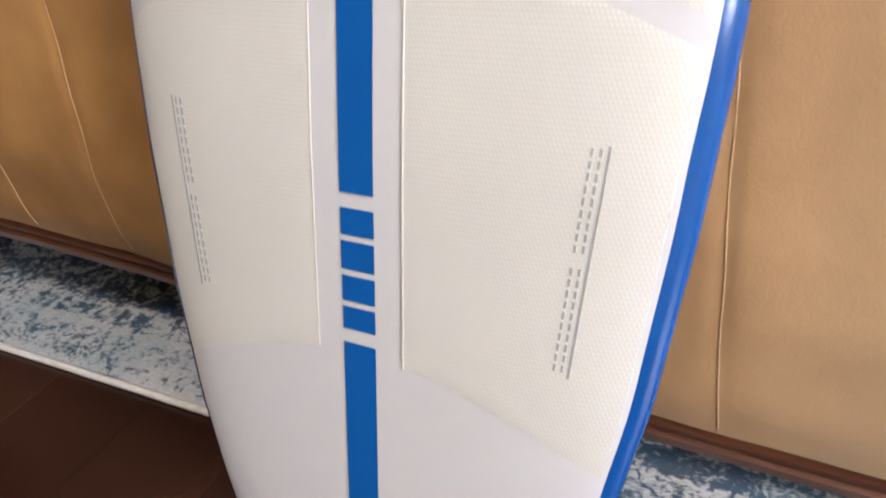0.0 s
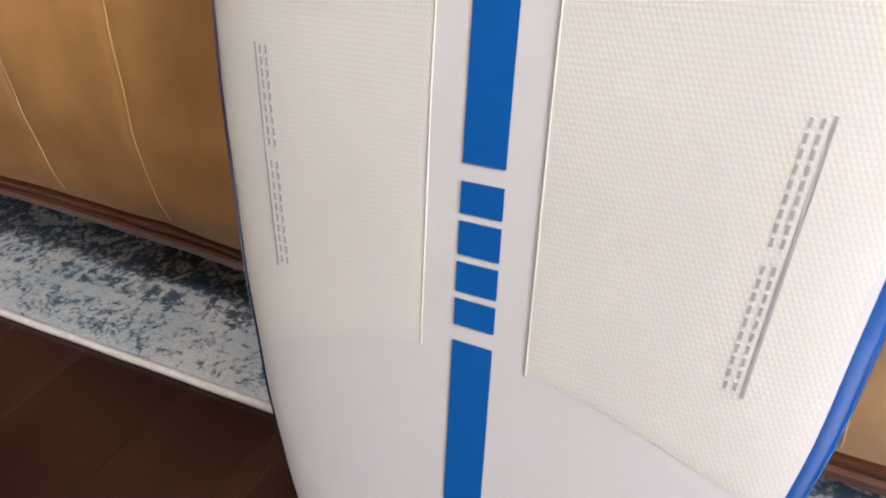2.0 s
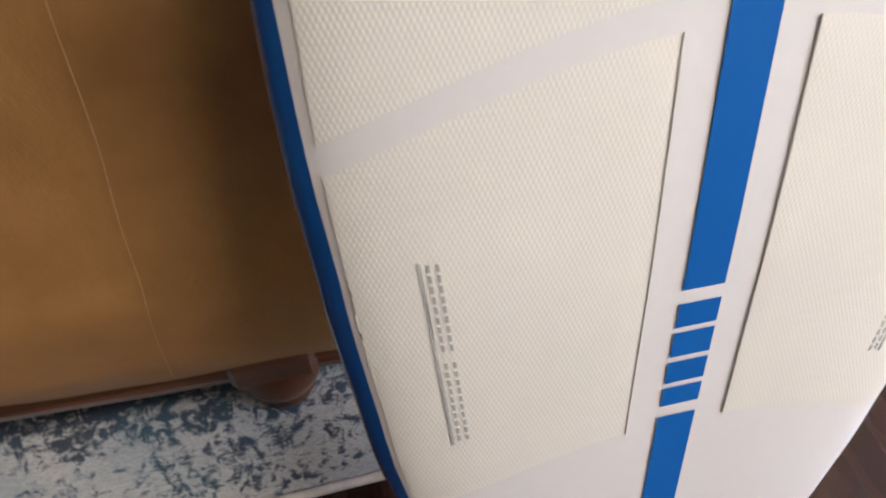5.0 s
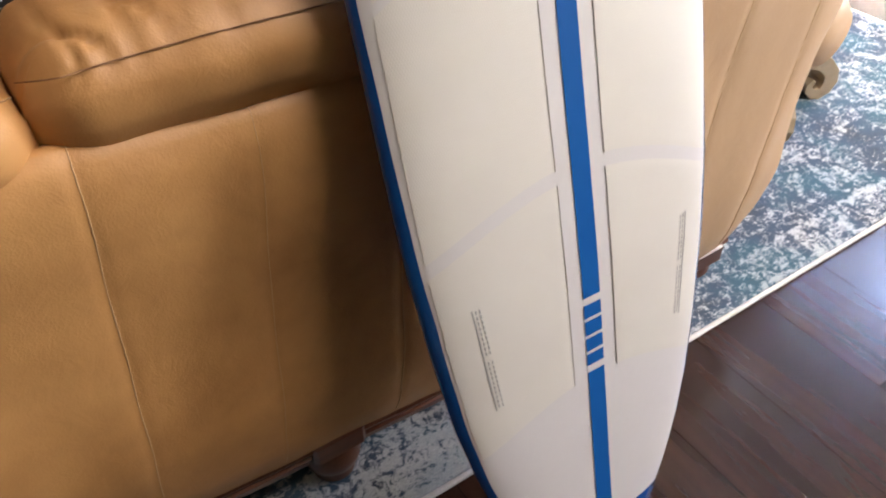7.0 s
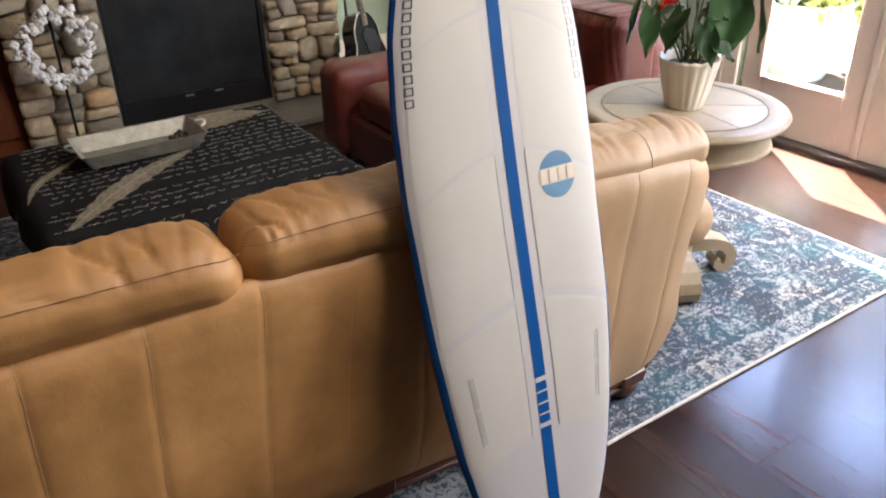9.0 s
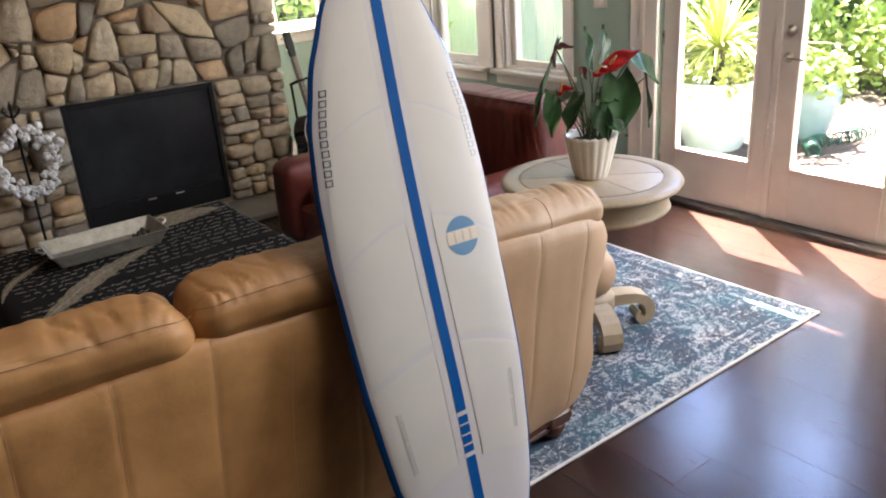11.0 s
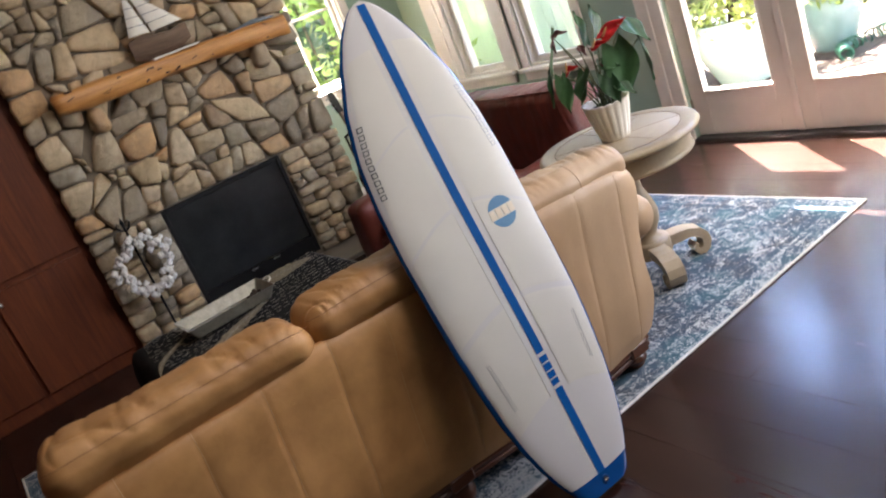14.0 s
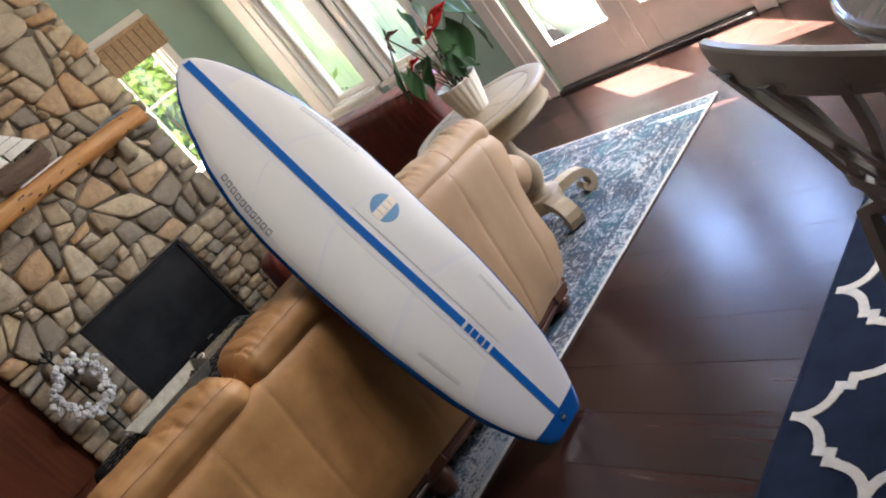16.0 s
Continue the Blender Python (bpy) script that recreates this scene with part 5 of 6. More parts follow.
# ---- round side table and its plant ----
tb = thing("round_side_table", (1.43, 0.84, 0.0105), "round whitewashed pedestal table with scrolled feet on the rug", "table")
part("tabletop", lathe([(0.0, 0.664), (0.33, 0.664), (0.345, 0.670), (0.368, 0.676), (0.374, 0.688), (0.366, 0.700), (0.352, 0.704), (0.300, 0.7035), (0.296, 0.7020), (0.292, 0.7035), (0.0, 0.7040)], 72), TABLE_WHITE, tb, "", True)
part("inlay", lathe([(0.2925, 0.7034), (0.2925, 0.7046), (0.2955, 0.7046), (0.2955, 0.7034)], 72, caps=False), DRIFT, tb, "dark inlaid line round the top")
for g in (20, 80, 140):
    cg, sg = math.cos(radians(g)), math.sin(radians(g))
    part("joint", tube([(-0.29 * cg, -0.29 * sg, 0.7036), (0.29 * cg, 0.29 * sg, 0.7036)], 0.0009, 4), DRIFT, tb, "fine dark joint in the top")
part("apron", lathe([(0.0, 0.575), (0.318, 0.575), (0.326, 0.580), (0.322, 0.590), (0.318, 0.600), (0.318, 0.650), (0.326, 0.663), (0.0, 0.663)], 72), TABLE_WHITE, tb, "", True)
part("column", lathe([(0.0, 0.13), (0.075, 0.13), (0.085, 0.15), (0.070, 0.175), (0.050, 0.19), (0.060, 0.215), (0.082, 0.26), (0.088, 0.31), (0.072, 0.37), (0.048, 0.43), (0.042, 0.50), (0.055, 0.53), (0.075, 0.545), (0.10, 0.573), (0.0, 0.573)], 40), TABLE_WHITE, tb, "turned baluster column", True)


def scroll_foot(turn):
    """One scrolled foot that grows from the column and rolls under at its end."""
    c, s = math.cos(radians(turn)), math.sin(radians(turn))
    side = [(0.02, 0.155), (0.15, 0.158), (0.20, 0.153), (0.25, 0.135), (0.280, 0.10), (0.288, 0.06), (0.272, 0.02), (0.245, 0.001), (0.215, 0.006), (0.197, 0.028), (0.197, 0.052), (0.212, 0.066),
            (0.222, 0.060), (0.214, 0.046), (0.222, 0.034), (0.238, 0.036), (0.246, 0.052), (0.244, 0.078), (0.225, 0.098), (0.19, 0.108), (0.12, 0.105), (0.02, 0.10)]
    part("foot", plate(side, 0.084, lambda r, z, d: Vector((r * c - (d - 0.042) * s, r * s + (d - 0.042) * c, z))), TABLE_WHITE, tb, "scrolled foot")


for a in (-118, -28, 62, 152):
    scroll_foot(a)
part("plinth", lathe([(0.0, 0.09), (0.095, 0.09), (0.105, 0.10), (0.105, 0.158), (0.098, 0.170), (0.0, 0.170)], 40), TABLE_WHITE, tb, "", True)

PX, PY, PZ = 1.42, 0.83, 0.7150
pot = thing("ribbed_pot", (PX, PY, PZ), "ivory ceramic plant pot with vertical ribs on the round table", "pot")
rim_out = [(0.0, 0.0), (0.062, 0.0), (0.066, 0.004), (0.078, 0.05), (0.090, 0.10), (0.099, 0.145), (0.103, 0.168)]


def ribbed():
    rings = []
    for r, z in rim_out:
        rings.append([(r * (1 + 0.035 * abs(math.sin(9 * a)) * (1 if r > 0.01 else 0)) * math.cos(a), r * (1 + 0.035 * abs(math.sin(9 * a))) * math.sin(a), z) for a in (2 * math.pi * k / 126 for k in range(126))])
    rings.append([(0.108 * (1 + 0.03 * abs(math.sin(9 * a))) * math.cos(a), 0.108 * (1 + 0.03 * abs(math.sin(9 * a))) * math.sin(a), 0.178 + 0.006 * abs(math.sin(9 * a))) for a in (2 * math.pi * k / 126 for k in range(126))])
    rings.append([(0.096 * math.cos(a), 0.096 * math.sin(a), 0.176) for a in (2 * math.pi * k / 126 for k in range(126))])
    rings.append([(0.088 * math.cos(a), 0.088 * math.sin(a), 0.14) for a in (2 * math.pi * k / 126 for k in range(126))])
    return loft(rings)


part("pot_body", ribbed(), POT_CERAMIC, pot, "", True)
plant = thing("anthurium_plant", (PX, PY, PZ + 0.14), "flamingo flower plant with drooping green leaves and red blooms", "plant")
part("soil", lathe([(0.0, 0.001), (0.087, 0.001), (0.084, 0.012), (0.03, 0.019), (0.0, 0.02)], 30), SOIL, plant, "dark potting soil", True)


def heart(length, width, cup=0.12, curl=0.0):
    """A heart shaped blade that starts at the origin and runs along +x; z is its upper side."""
    def at(u, v):
        s = 2 * v - 1
        w = width * (1.12 * math.sin(math.pi * min(1, u * 0.86 + 0.14)) ** 0.85) * (1 - u ** 5)
        back = -0.20 * length * (abs(s) ** 1.2) * (1 - u) ** 3
        x = u * length + back
        y = s * w / 2
        z = cup * abs(s) * w - 0.25 * curl * u * u * length + 0.006 * math.sin(9 * u + 4 * s)
        return Vector((x, y, z))
    return sheet(at, 14, 10)


def place(ob, base, tip, roll=0.0):
    way = (Vector(tip) - Vector(base)).normalized()
    q = way.to_track_quat("X", "Z")
    ob.matrix_local = Matrix.Translation(base) @ q.to_matrix().to_4x4() @ pose(0, 0, 0, roll, 0, 0)


def stem(a, b, lift):
    mid = (Vector(a) + Vector(b)) / 2 + Vector((0, 0, lift))
    return tube([Vector(a).lerp(mid, t) * (1 - t) + mid.lerp(Vector(b), t) * t for t in (k / 8 for k in range(9))], [0.0036 - 0.0012 * k / 8 for k in range(9)], 6)


# picture axes at the plant: R runs across the view to the right, F away from the viewer
R, F = Vector((0.80, -0.60, 0)), Vector((0.60, 0.80, 0))
blades = [((-0.135, 0.02, 0.38), (-0.25, -0.02, 0.10), 0.075, 20), ((-0.16, -0.03, 0.21), (-0.165, -0.07, 0.05), 0.065, -10), ((0.0, 0.06, 0.31), (0.0, 0.08, 0.455), 0.085, 60),
          ((0.06, 0.08, 0.30), (0.075, 0.09, 0.455), 0.085, 110), ((0.10, -0.03, 0.26), (0.12, -0.06, 0.04), 0.135, 30), ((0.22, 0.02, 0.25), (0.25, 0.0, 0.05), 0.080, -25),
          ((0.16, -0.02, 0.345), (0.26, -0.06, 0.24), 0.105, 15), ((-0.06, -0.06, 0.20), (-0.12, -0.10, 0.08), 0.09, 5), ((0.02, -0.05, 0.16), (0.05, -0.12, 0.03), 0.07, 30),
          ((-0.03, 0.05, 0.20), (-0.12, 0.12, 0.16), 0.10, 10), ((0.10, 0.06, 0.22), (0.20, 0.13, 0.16), 0.11, 0), ((0.03, -0.02, 0.21), (0.10, -0.06, 0.18), 0.07, 40),
          ((0.06, -0.07, 0.10), (0.13, -0.10, 0.05), 0.07, 15), ((-0.20, -0.01, 0.24), (-0.235, -0.03, 0.12), 0.055, 40)]
for k, (b, t, w, roll) in enumerate(blades):
    wb = R * b[0] + F * b[1] + Vector((0, 0, b[2]))
    wt = R * t[0] + F * t[1] + Vector((0, 0, t[2]))
    root = Vector((0.03 * math.cos(k * 2.4), 0.03 * math.sin(k * 2.4), 0.016))
    part("stem", stem(root, wb, 0.05), STEM, plant, smooth=True)
    leaf = part("leaf", heart((wt - wb).length, w * 1.05, 0.10, 0.3), LEAF, plant, "glossy green heart leaf", True)
    place(leaf, wb, wt, roll)
for k, (b, t, w, roll) in enumerate([((0.06, -0.02, 0.31), (0.175, -0.06, 0.37), 0.060, 60), ((0.0, -0.05, 0.285), (0.08, -0.10, 0.31), 0.030, 45), ((-0.135, -0.02, 0.215), (-0.080, -0.06, 0.245), 0.045, 35)]):
    wb = R * b[0] + F * b[1] + Vector((0, 0, b[2]))
    wt = R * t[0] + F * t[1] + Vector((0, 0, t[2]))
    part("stem", stem((0.02 * math.cos(k), 0.02 * math.sin(k), 0.016), wb, 0.04), STEM, plant, smooth=True)
    bloom = part("bloom", heart((wt - wb).length, w, 0.14, 0.2), SPATHE, plant, "waxy red bloom", True)
    place(bloom, wb, wt, roll)
    spike = part("spadix", tube([(0.012, 0, 0.004), (0.03, 0, 0.022), (0.055, 0, 0.045)], [0.0045, 0.005, 0.003], 8), SPADIX, bloom, "", True)
for b, t, w in (((-0.135, 0.0, 0.385), (-0.155, -0.02, 0.32), 0.032), ((-0.135, 0.0, 0.385), (-0.075, -0.02, 0.40), 0.030), ((-0.05, -0.02, 0.31), (-0.02, -0.04, 0.27), 0.03), ((0.02, -0.02, 0.20), (0.07, -0.04, 0.195), 0.028)):
    wb = R * b[0] + F * b[1] + Vector((0, 0, b[2]))
    wt = R * t[0] + F * t[1] + Vector((0, 0, t[2]))
    part("stem", stem((0.0, 0.01, 0.016), wb, 0.05), STEM, plant, smooth=True)
    place(part("withered_bloom", heart((wt - wb).length, w, 0.3, 0.6), WITHERED, plant, "dry dark brown bloom", True), wb, wt, 30)

# ---- burgundy loveseat by the windows ----
LX0, LX1, LY0, LY1 = 0.90, 2.12, 1.44, 2.88
love = thing("burgundy_loveseat", ((LX0 + LX1) / 2, (LY0 + LY1) / 2, 0), "burgundy leather loveseat with a puffy rounded back below the windows", "sofa")
lx, ly = (LX0 + LX1) / 2, (LY0 + LY1) / 2


def puff(amount, seed, freq=5.0):
    def shape(p, n):
        g = noise.noise(Vector((p.x * freq + seed, p.y * freq, p.z * freq)))
        w = noise.noise(Vector((p.x * 16 + seed, p.y * 12, p.z * 16)))
        return p + n * (amount * g + amount * 0.35 * w)
    return shape


part("base", boxes((LX0 + 0.06 - lx, LX1 - 0.06 - lx, LY0 + 0.05 - ly, LY1 - 0.05 - ly, 0.06, 0.30), bevel=0.02), BURGUNDY, love)
for y0, y1 in ((LY0, LY0 + 0.25), (LY1 - 0.25, LY1)):
    part("arm", soft_box((0.50, 0.125, 0.245), 0.075, 16, puff(0.012, y0), at=(LX0 + 0.50 - lx, (y0 + y1) / 2 - ly, 0.305)), BURGUNDY, love, "", True)
for i in range(2):
    y = LY0 + 0.26 + (i + 0.5) * 0.43
    part("seat_cushion", soft_box((0.36, 0.213, 0.09), 0.07, 14, puff(0.012, i * 3.0), at=(LX0 + 0.42 - lx, y - ly, 0.385)), BURGUNDY, love, "", True)


def pleats(p, n):
    """Soft upright wrinkles that run down the leather from its top edge."""
    g = noise.noise(Vector((p.y * 5, p.z * 2, 4.0)))
    w = (1 - abs(math.sin(p.y * 34 + 5 * g))) ** 2 + 0.6 * (1 - abs(math.sin(p.y * 57 + 7 * g + 1))) ** 2
    return p + n * (0.012 * g - 0.011 * w * max(0.0, min(1.0, 0.55 + p.z * 1.6)))


part("back_cushion", soft_box((0.15, 0.665, 0.27), 0.075, 64, pleats, at=(LX1 - 0.22 - lx, 0, 0.610)), BURGUNDY, love, "wrinkled burgundy back cushion", True)
part("welt", tube([(LX1 - 0.345 - lx + 0.004 * math.sin(y * 9), y, 0.868) for y in [-0.62 + 1.24 * k / 40 for k in range(41)]], 0.005, 6), BURGUNDY, love, "", True)
part("back", soft_box((0.09, 0.66, 0.36), 0.08, 14, puff(0.010, 20.0), at=(LX1 - 0.09 - lx, 0, 0.43)), BURGUNDY, love, "", True)
for sx in (LX0 + 0.1, LX1 - 0.1):
    for sy in (LY0 + 0.1, LY1 - 0.1):
        part("foot", lathe([(0.0, 0.0108), (0.025, 0.0108), (0.035, 0.06), (0.0, 0.06)], 12, (sx - lx, sy - ly, 0)), BASE_WOOD, love, "", True)

# ---- guitar on its stand beside the fireplace ----
GX, GY = 1.70, 3.62
guitar = new("acoustic_guitar")
guitar.matrix_world = pose(GX, GY, 0.10, -12, 0, 28)
tagged(guitar, "black acoustic guitar with pale binding leaning in a stand", "guitar")
outline = []
for k in range(48):
    a = 2 * math.pi * k / 48
    z = 0.245 - 0.245 * math.cos(a)
    f = z / 0.49
    w = 0.195 * math.sin(math.pi * min(1, f * 0.93 + 0.05)) ** 0.55 * (1 - 0.22 * bell(f, 0.60, 0.16) - 0.20 * max(0, f - 0.5))
    outline.append((math.copysign(w, math.sin(a)) if 0 < k < 48 and k != 24 else 0.0, z))
part("body", plate(outline, 0.10, lambda a, b, d: Vector((a, d, b))), GUITAR_BLACK, guitar, "glossy black body")
part("binding", tube([(x, -0.002, z) for x, z in outline] + [(outline[0][0], -0.002, outline[0][1])], 0.004, 6), GUITAR_EDGE, guitar, "pale edge binding")
part("pickguard", plate([(x * 0.45 + 0.05, 0.20 + z * 0.35) for x, z in outline], 0.002, lambda a, b, d: Vector((a, -0.003 - d, b))), INK, guitar)
hole = part("soundhole", lathe([(0.0, 0.0), (0.05, 0.0), (0.052, 0.002), (0.0, 0.002)], 30), INK, guitar)
hole.matrix_local = pose(0, -0.004, 0.33, 90, 0, 0)
part("neck", boxes((-0.027, 0.027, -0.012, 0.016, 0.40, 0.90), bevel=0.006), GUITAR_NECK, guitar, "long wooden neck")
for k in range(14):
    z = 0.42 + 0.47 * (1 - 0.93 ** (k + 1)) / (1 - 0.93 ** 15)
    part("fret", boxes((-0.026, 0.026, -0.0145, -0.0125, z, z + 0.002)), STEEL, guitar)
part("headstock", plate([(-0.03, 0.90), (-0.04, 0.97), (-0.036, 1.07), (0.036, 1.07), (0.04, 0.97), (0.03, 0.90)], 0.016, lambda a, b, d: Vector((a, -0.004 + d, b))), GUITAR_BLACK, guitar)
for k in range(3):
    for s in (-1, 1):
        part("tuning_peg", lathe([(0.0, 0.0), (0.004, 0.0), (0.004, 0.016), (0.009, 0.02), (0.009, 0.03), (0.0, 0.03)], 8, bm=None), STEEL, guitar).matrix_local = pose(s * 0.037, 0.006, 0.95 + 0.04 * k, 0, 90 * s, 0)
part("bridge", boxes((-0.07, 0.07, -0.012, -0.003, 0.14, 0.165), bevel=0.003), INK, guitar)
stand = thing("guitar_stand", (GX, GY, 0.0), "black tubular guitar stand on the dark floor", "stand", rz=28)
part("upright", tube([(0, 0.20, 0.02), (0, 0.22, 0.4), (0, 0.24, 0.78)], 0.009, 8), BLACK_METAL, stand)
part("yoke", tube([(-0.05, 0.08, 0.83), (-0.055, 0.14, 0.82), (-0.04, 0.22, 0.79), (0, 0.245, 0.78), (0.04, 0.22, 0.79), (0.055, 0.14, 0.82), (0.05, 0.08, 0.83)], 0.007, 8), BLACK_METAL, stand, "", True)
for s in (-1, 1):
    part("leg", tube([(0, 0.20, 0.10), (0.16 * s, 0.04, 0.012)], 0.008, 8), BLACK_METAL, stand)
    part("cradle_arm", tube([(0, 0.20, 0.12), (0.08 * s, 0.13, 0.10), (0.085 * s, -0.03, 0.09), (0.085 * s, -0.04, 0.13)], 0.008, 8), BLACK_METAL, stand, "", True)
part("leg", tube([(0, 0.20, 0.10), (0, 0.34, 0.012)], 0.008, 8), BLACK_METAL, stand)

# ---- dining corner ----
ct = thing("round_dining_table", (1.15, -1.60, 0.0112), "round dark topped dining table with a grey pedestal", "table")
part("tabletop", lathe([(0.0, 0.715), (0.60, 0.715), (0.62, 0.722), (0.625, 0.735), (0.62, 0.747), (0.60, 0.75), (0.0, 0.75)], 80), TABLE_TOP, ct, "dark polished top", True)
part("rim", lathe([(0.590, 0.690), (0.612, 0.690), (0.612, 0.714), (0.590, 0.714), (0.590, 0.690)], 80, caps=False), CHAIR_PAINT, ct, "", True)
part("pedestal", lathe([(0.0, 0.0), (0.28, 0.0), (0.27, 0.04), (0.09, 0.10), (0.06, 0.2), (0.085, 0.4), (0.06, 0.6), (0.16, 0.71), (0.0, 0.71)], 40), CHAIR_PAINT, ct, "", True)


def dining_chair(at, rz):
    """A painted chair with a bowed crest and crossed splats; its back is at y = 0 and it faces +y."""
    ch = thing("dining_chair", at, "grey white painted dining chair with a crossed splat back", "chair", rz=rz)
    w = 0.275

    def lean(z):
        return -0.115 * max(0.0, (z - 0.45) / 0.5) ** 1.5

    def bow(x):
        return -0.045 * (1 - (x / w) ** 2)

    def taper(z):
        """The back narrows in a curve from its crest down to the seat."""
        return 1.0 - 0.52 * max(0.0, min(1.0, (0.96 - z) / 0.46)) ** 1.15
    for s in (-1, 1):
        part("stile", loft([[(s * (w - 0.018) * (taper(z) if z > 0.44 else 0.85) + dx, lean(z) + dy + (0.05 * (0.45 - z) / 0.45 * -1 if z < 0.45 else 0), z) for dx, dy in ((-0.024, -0.012), (0.024, -0.012), (0.024, 0.014), (-0.024, 0.014))]
                             for z in (0.0, 0.2, 0.44, 0.50, 0.58, 0.66, 0.74, 0.82, 0.88, 0.94)]), CHAIR_PAINT, ch)
        part("front_leg", lathe([(0.0, 0.0), (0.014, 0.0), (0.018, 0.2), (0.021, 0.40), (0.0, 0.43)], 14, (s * 0.19, 0.40, 0)), CHAIR_PAINT, ch, "", True)
    rings = []
    for i in range(25):
        x = -0.297 + 0.594 * i / 24
        f = abs(x) / 0.297
        z0, z1 = 0.920 + 0.006 * f, 1.020 - 0.026 * f ** 2
        y = lean(0.9) + bow(x) * 0.9
        rings.append([(x, y - 0.012, z0), (x, y + 0.012, z0), (x, y + 0.013, z1 - 0.006), (x, y + 0.004, z1), (x, y - 0.010, z1), (x, y - 0.014, z1 - 0.008)])
    part("crest_rail", loft(rings), CHAIR_PAINT, ch, "bowed top rail")
    part("lower_rail", loft([[(x, lean(0.58) + bow(x) * 0.5 + dy, 0.565 + dz) for dy, dz in ((-0.010, 0), (0.010, 0), (0.010, 0.034), (-0.010, 0.034))] for x in [-0.150 + 0.30 * i / 12 for i in range(13)]]), CHAIR_PAINT, ch)
    for x0, x1 in ((-0.125, 0.02), (-0.05, 0.17), (0.05, -0.17), (0.125, -0.02)):
        k = 0.006 if x1 > x0 else -0.006
        part("splat", loft([[(x0 + (x1 - x0) * t + 0.03 * math.copysign(math.sin(math.pi * t), x1) + dx, lean(0.59 + 0.355 * t) + bow(x0 + (x1 - x0) * t) * (0.5 + 0.4 * t) + k + dy, 0.59 + 0.355 * t) for dx, dy in ((-0.017, -0.006), (0.017, -0.006), (0.017, 0.006), (-0.017, 0.006))]
                             for t in [i / 12 for i in range(13)]]), CHAIR_PAINT, ch)
    part("seat", soft_box((0.225, 0.215, 0.022), 0.02, 10, lambda p, n: p + Vector((0, 0, -0.010 * max(0, 1 - (p.x / 0.2) ** 2) * (1 if p.z > 0 else 0))), at=(0, 0.215, 0.448)), CHAIR_PAINT, ch, "", True)
    for s in (-1, 1):
        part("stretcher", tube([(s * 0.195, 0.39, 0.18), (s * 0.20, 0.0, 0.18)], 0.009, 8), CHAIR_PAINT, ch)
    return ch


dining_chair((0.308, -1.275, 0.0112), -125)

# ---- garden ----
structure("ground", boxes((WX + T, 60, -40, 60, -0.20, -0.10)), LAWN, "sunlit soil and planting ground outside", "ground")
structure("ground_rest", boxes((-60, LEFT - T, -40, 60, -0.20, -0.10), (LEFT - T, WX + T, WY + T, 60, -0.20, -0.10), (LEFT - T, WX + T, -40, BACK - T, -0.20, -0.10)), LAWN, "plain ground round the house", "ground")
patio = structure("patio", boxes((WX + T + 0.001, 7.2, -3.0, 5.0, -0.10, -0.085)), LAWN, "reddish paved patio outside the glazed doors", "pavement")


def garden_pot(name, at, r, h, label, glaze):
    p = thing(name, at, label, "pot")
    part("pot_body", lathe([(0.0, 0.0), (r * 0.55, 0.0), (r * 0.62, 0.03), (r * 0.95, h * 0.55), (r, h * 0.8), (r * 0.92, h * 0.94), (r * 1.0, h), (r * 0.88, h), (r * 0.84, h * 0.9), (0.0, h * 0.88)], 48), glaze, p, "", True)
    return p


garden_pot("glazed_pot", (4.62, 2.42, -0.085), 0.36, 0.58, "large glazed pot on the patio with sunlight in its colour", POT_SUNLIT)
garden_pot("glazed_pot", (5.25, 2.00, -0.085), 0.26, 0.50, "pale blue glazed pot with low plants on the patio", POT_BLUE)


def blade(length, width, droop, turn, rise):
    c, s = math.cos(radians(turn)), math.sin(radians(turn))
    rings = []
    for i in range(9):
        t = i / 8
        r = length * math.cos(radians(rise)) * t
        z = length * math.sin(radians(rise)) * t - droop * t * t * length
        w = width * (0.5 + 0.9 * t) * (1 - t ** 3) + 0.001
        rings.append([(r * c - y * s, r * s + y * c, z + abs(y) * 0.5) for y in (-w, 0.0, w)])
    return rings


cord = thing("cordyline_plant", (4.62, 2.42, 0.42), "spiky yellow green cordyline growing from a glazed pot", "plant")
part("trunk", tube([(0, 0, 0.0), (0.02, 0.0, 0.12), (0.01, 0.01, 0.30)], [0.06, 0.05, 0.045], 12), BARK, cord, "", True)
rng = random.Random(21)
for k in range(130):
    bm = loft(blade(rng.uniform(0.55, 0.95), rng.uniform(0.010, 0.018), rng.uniform(0.1, 0.55), k * 137.5 + rng.uniform(-9, 9), rng.uniform(-5, 80)), None, False, False)
    part("blade", bm, SPIKE_LEAF, cord).matrix_local = pose(0.01, 0.01, 0.26 + rng.uniform(0, 0.06))


def leaf_mass(count, volume, size, seed):
    """Many small leaves scattered through a lumpy volume given by volume(rng) -> point."""
    rng = random.Random(seed)
    verts, faces = [], []
    for k in range(count):
        p = volume(rng)
        a = Vector((rng.gauss(0, 1), rng.gauss(0, 1), rng.gauss(0, 1))).normalized()
        b = a.cross(Vector((rng.gauss(0, 1), rng.gauss(0, 1), rng.gauss(0, 1)))).normalized()
        s = size * rng.uniform(0.6, 1.4)
        n = len(verts)
        verts += [p - a * s, p + b * s * 0.45, p + a * s, p - b * s * 0.45]
        faces.append((n, n + 1, n + 2, n + 3))
    me = bpy.data.meshes.new("leaves")
    me.from_pydata([tuple(v) for v in verts], [], faces)
    return me


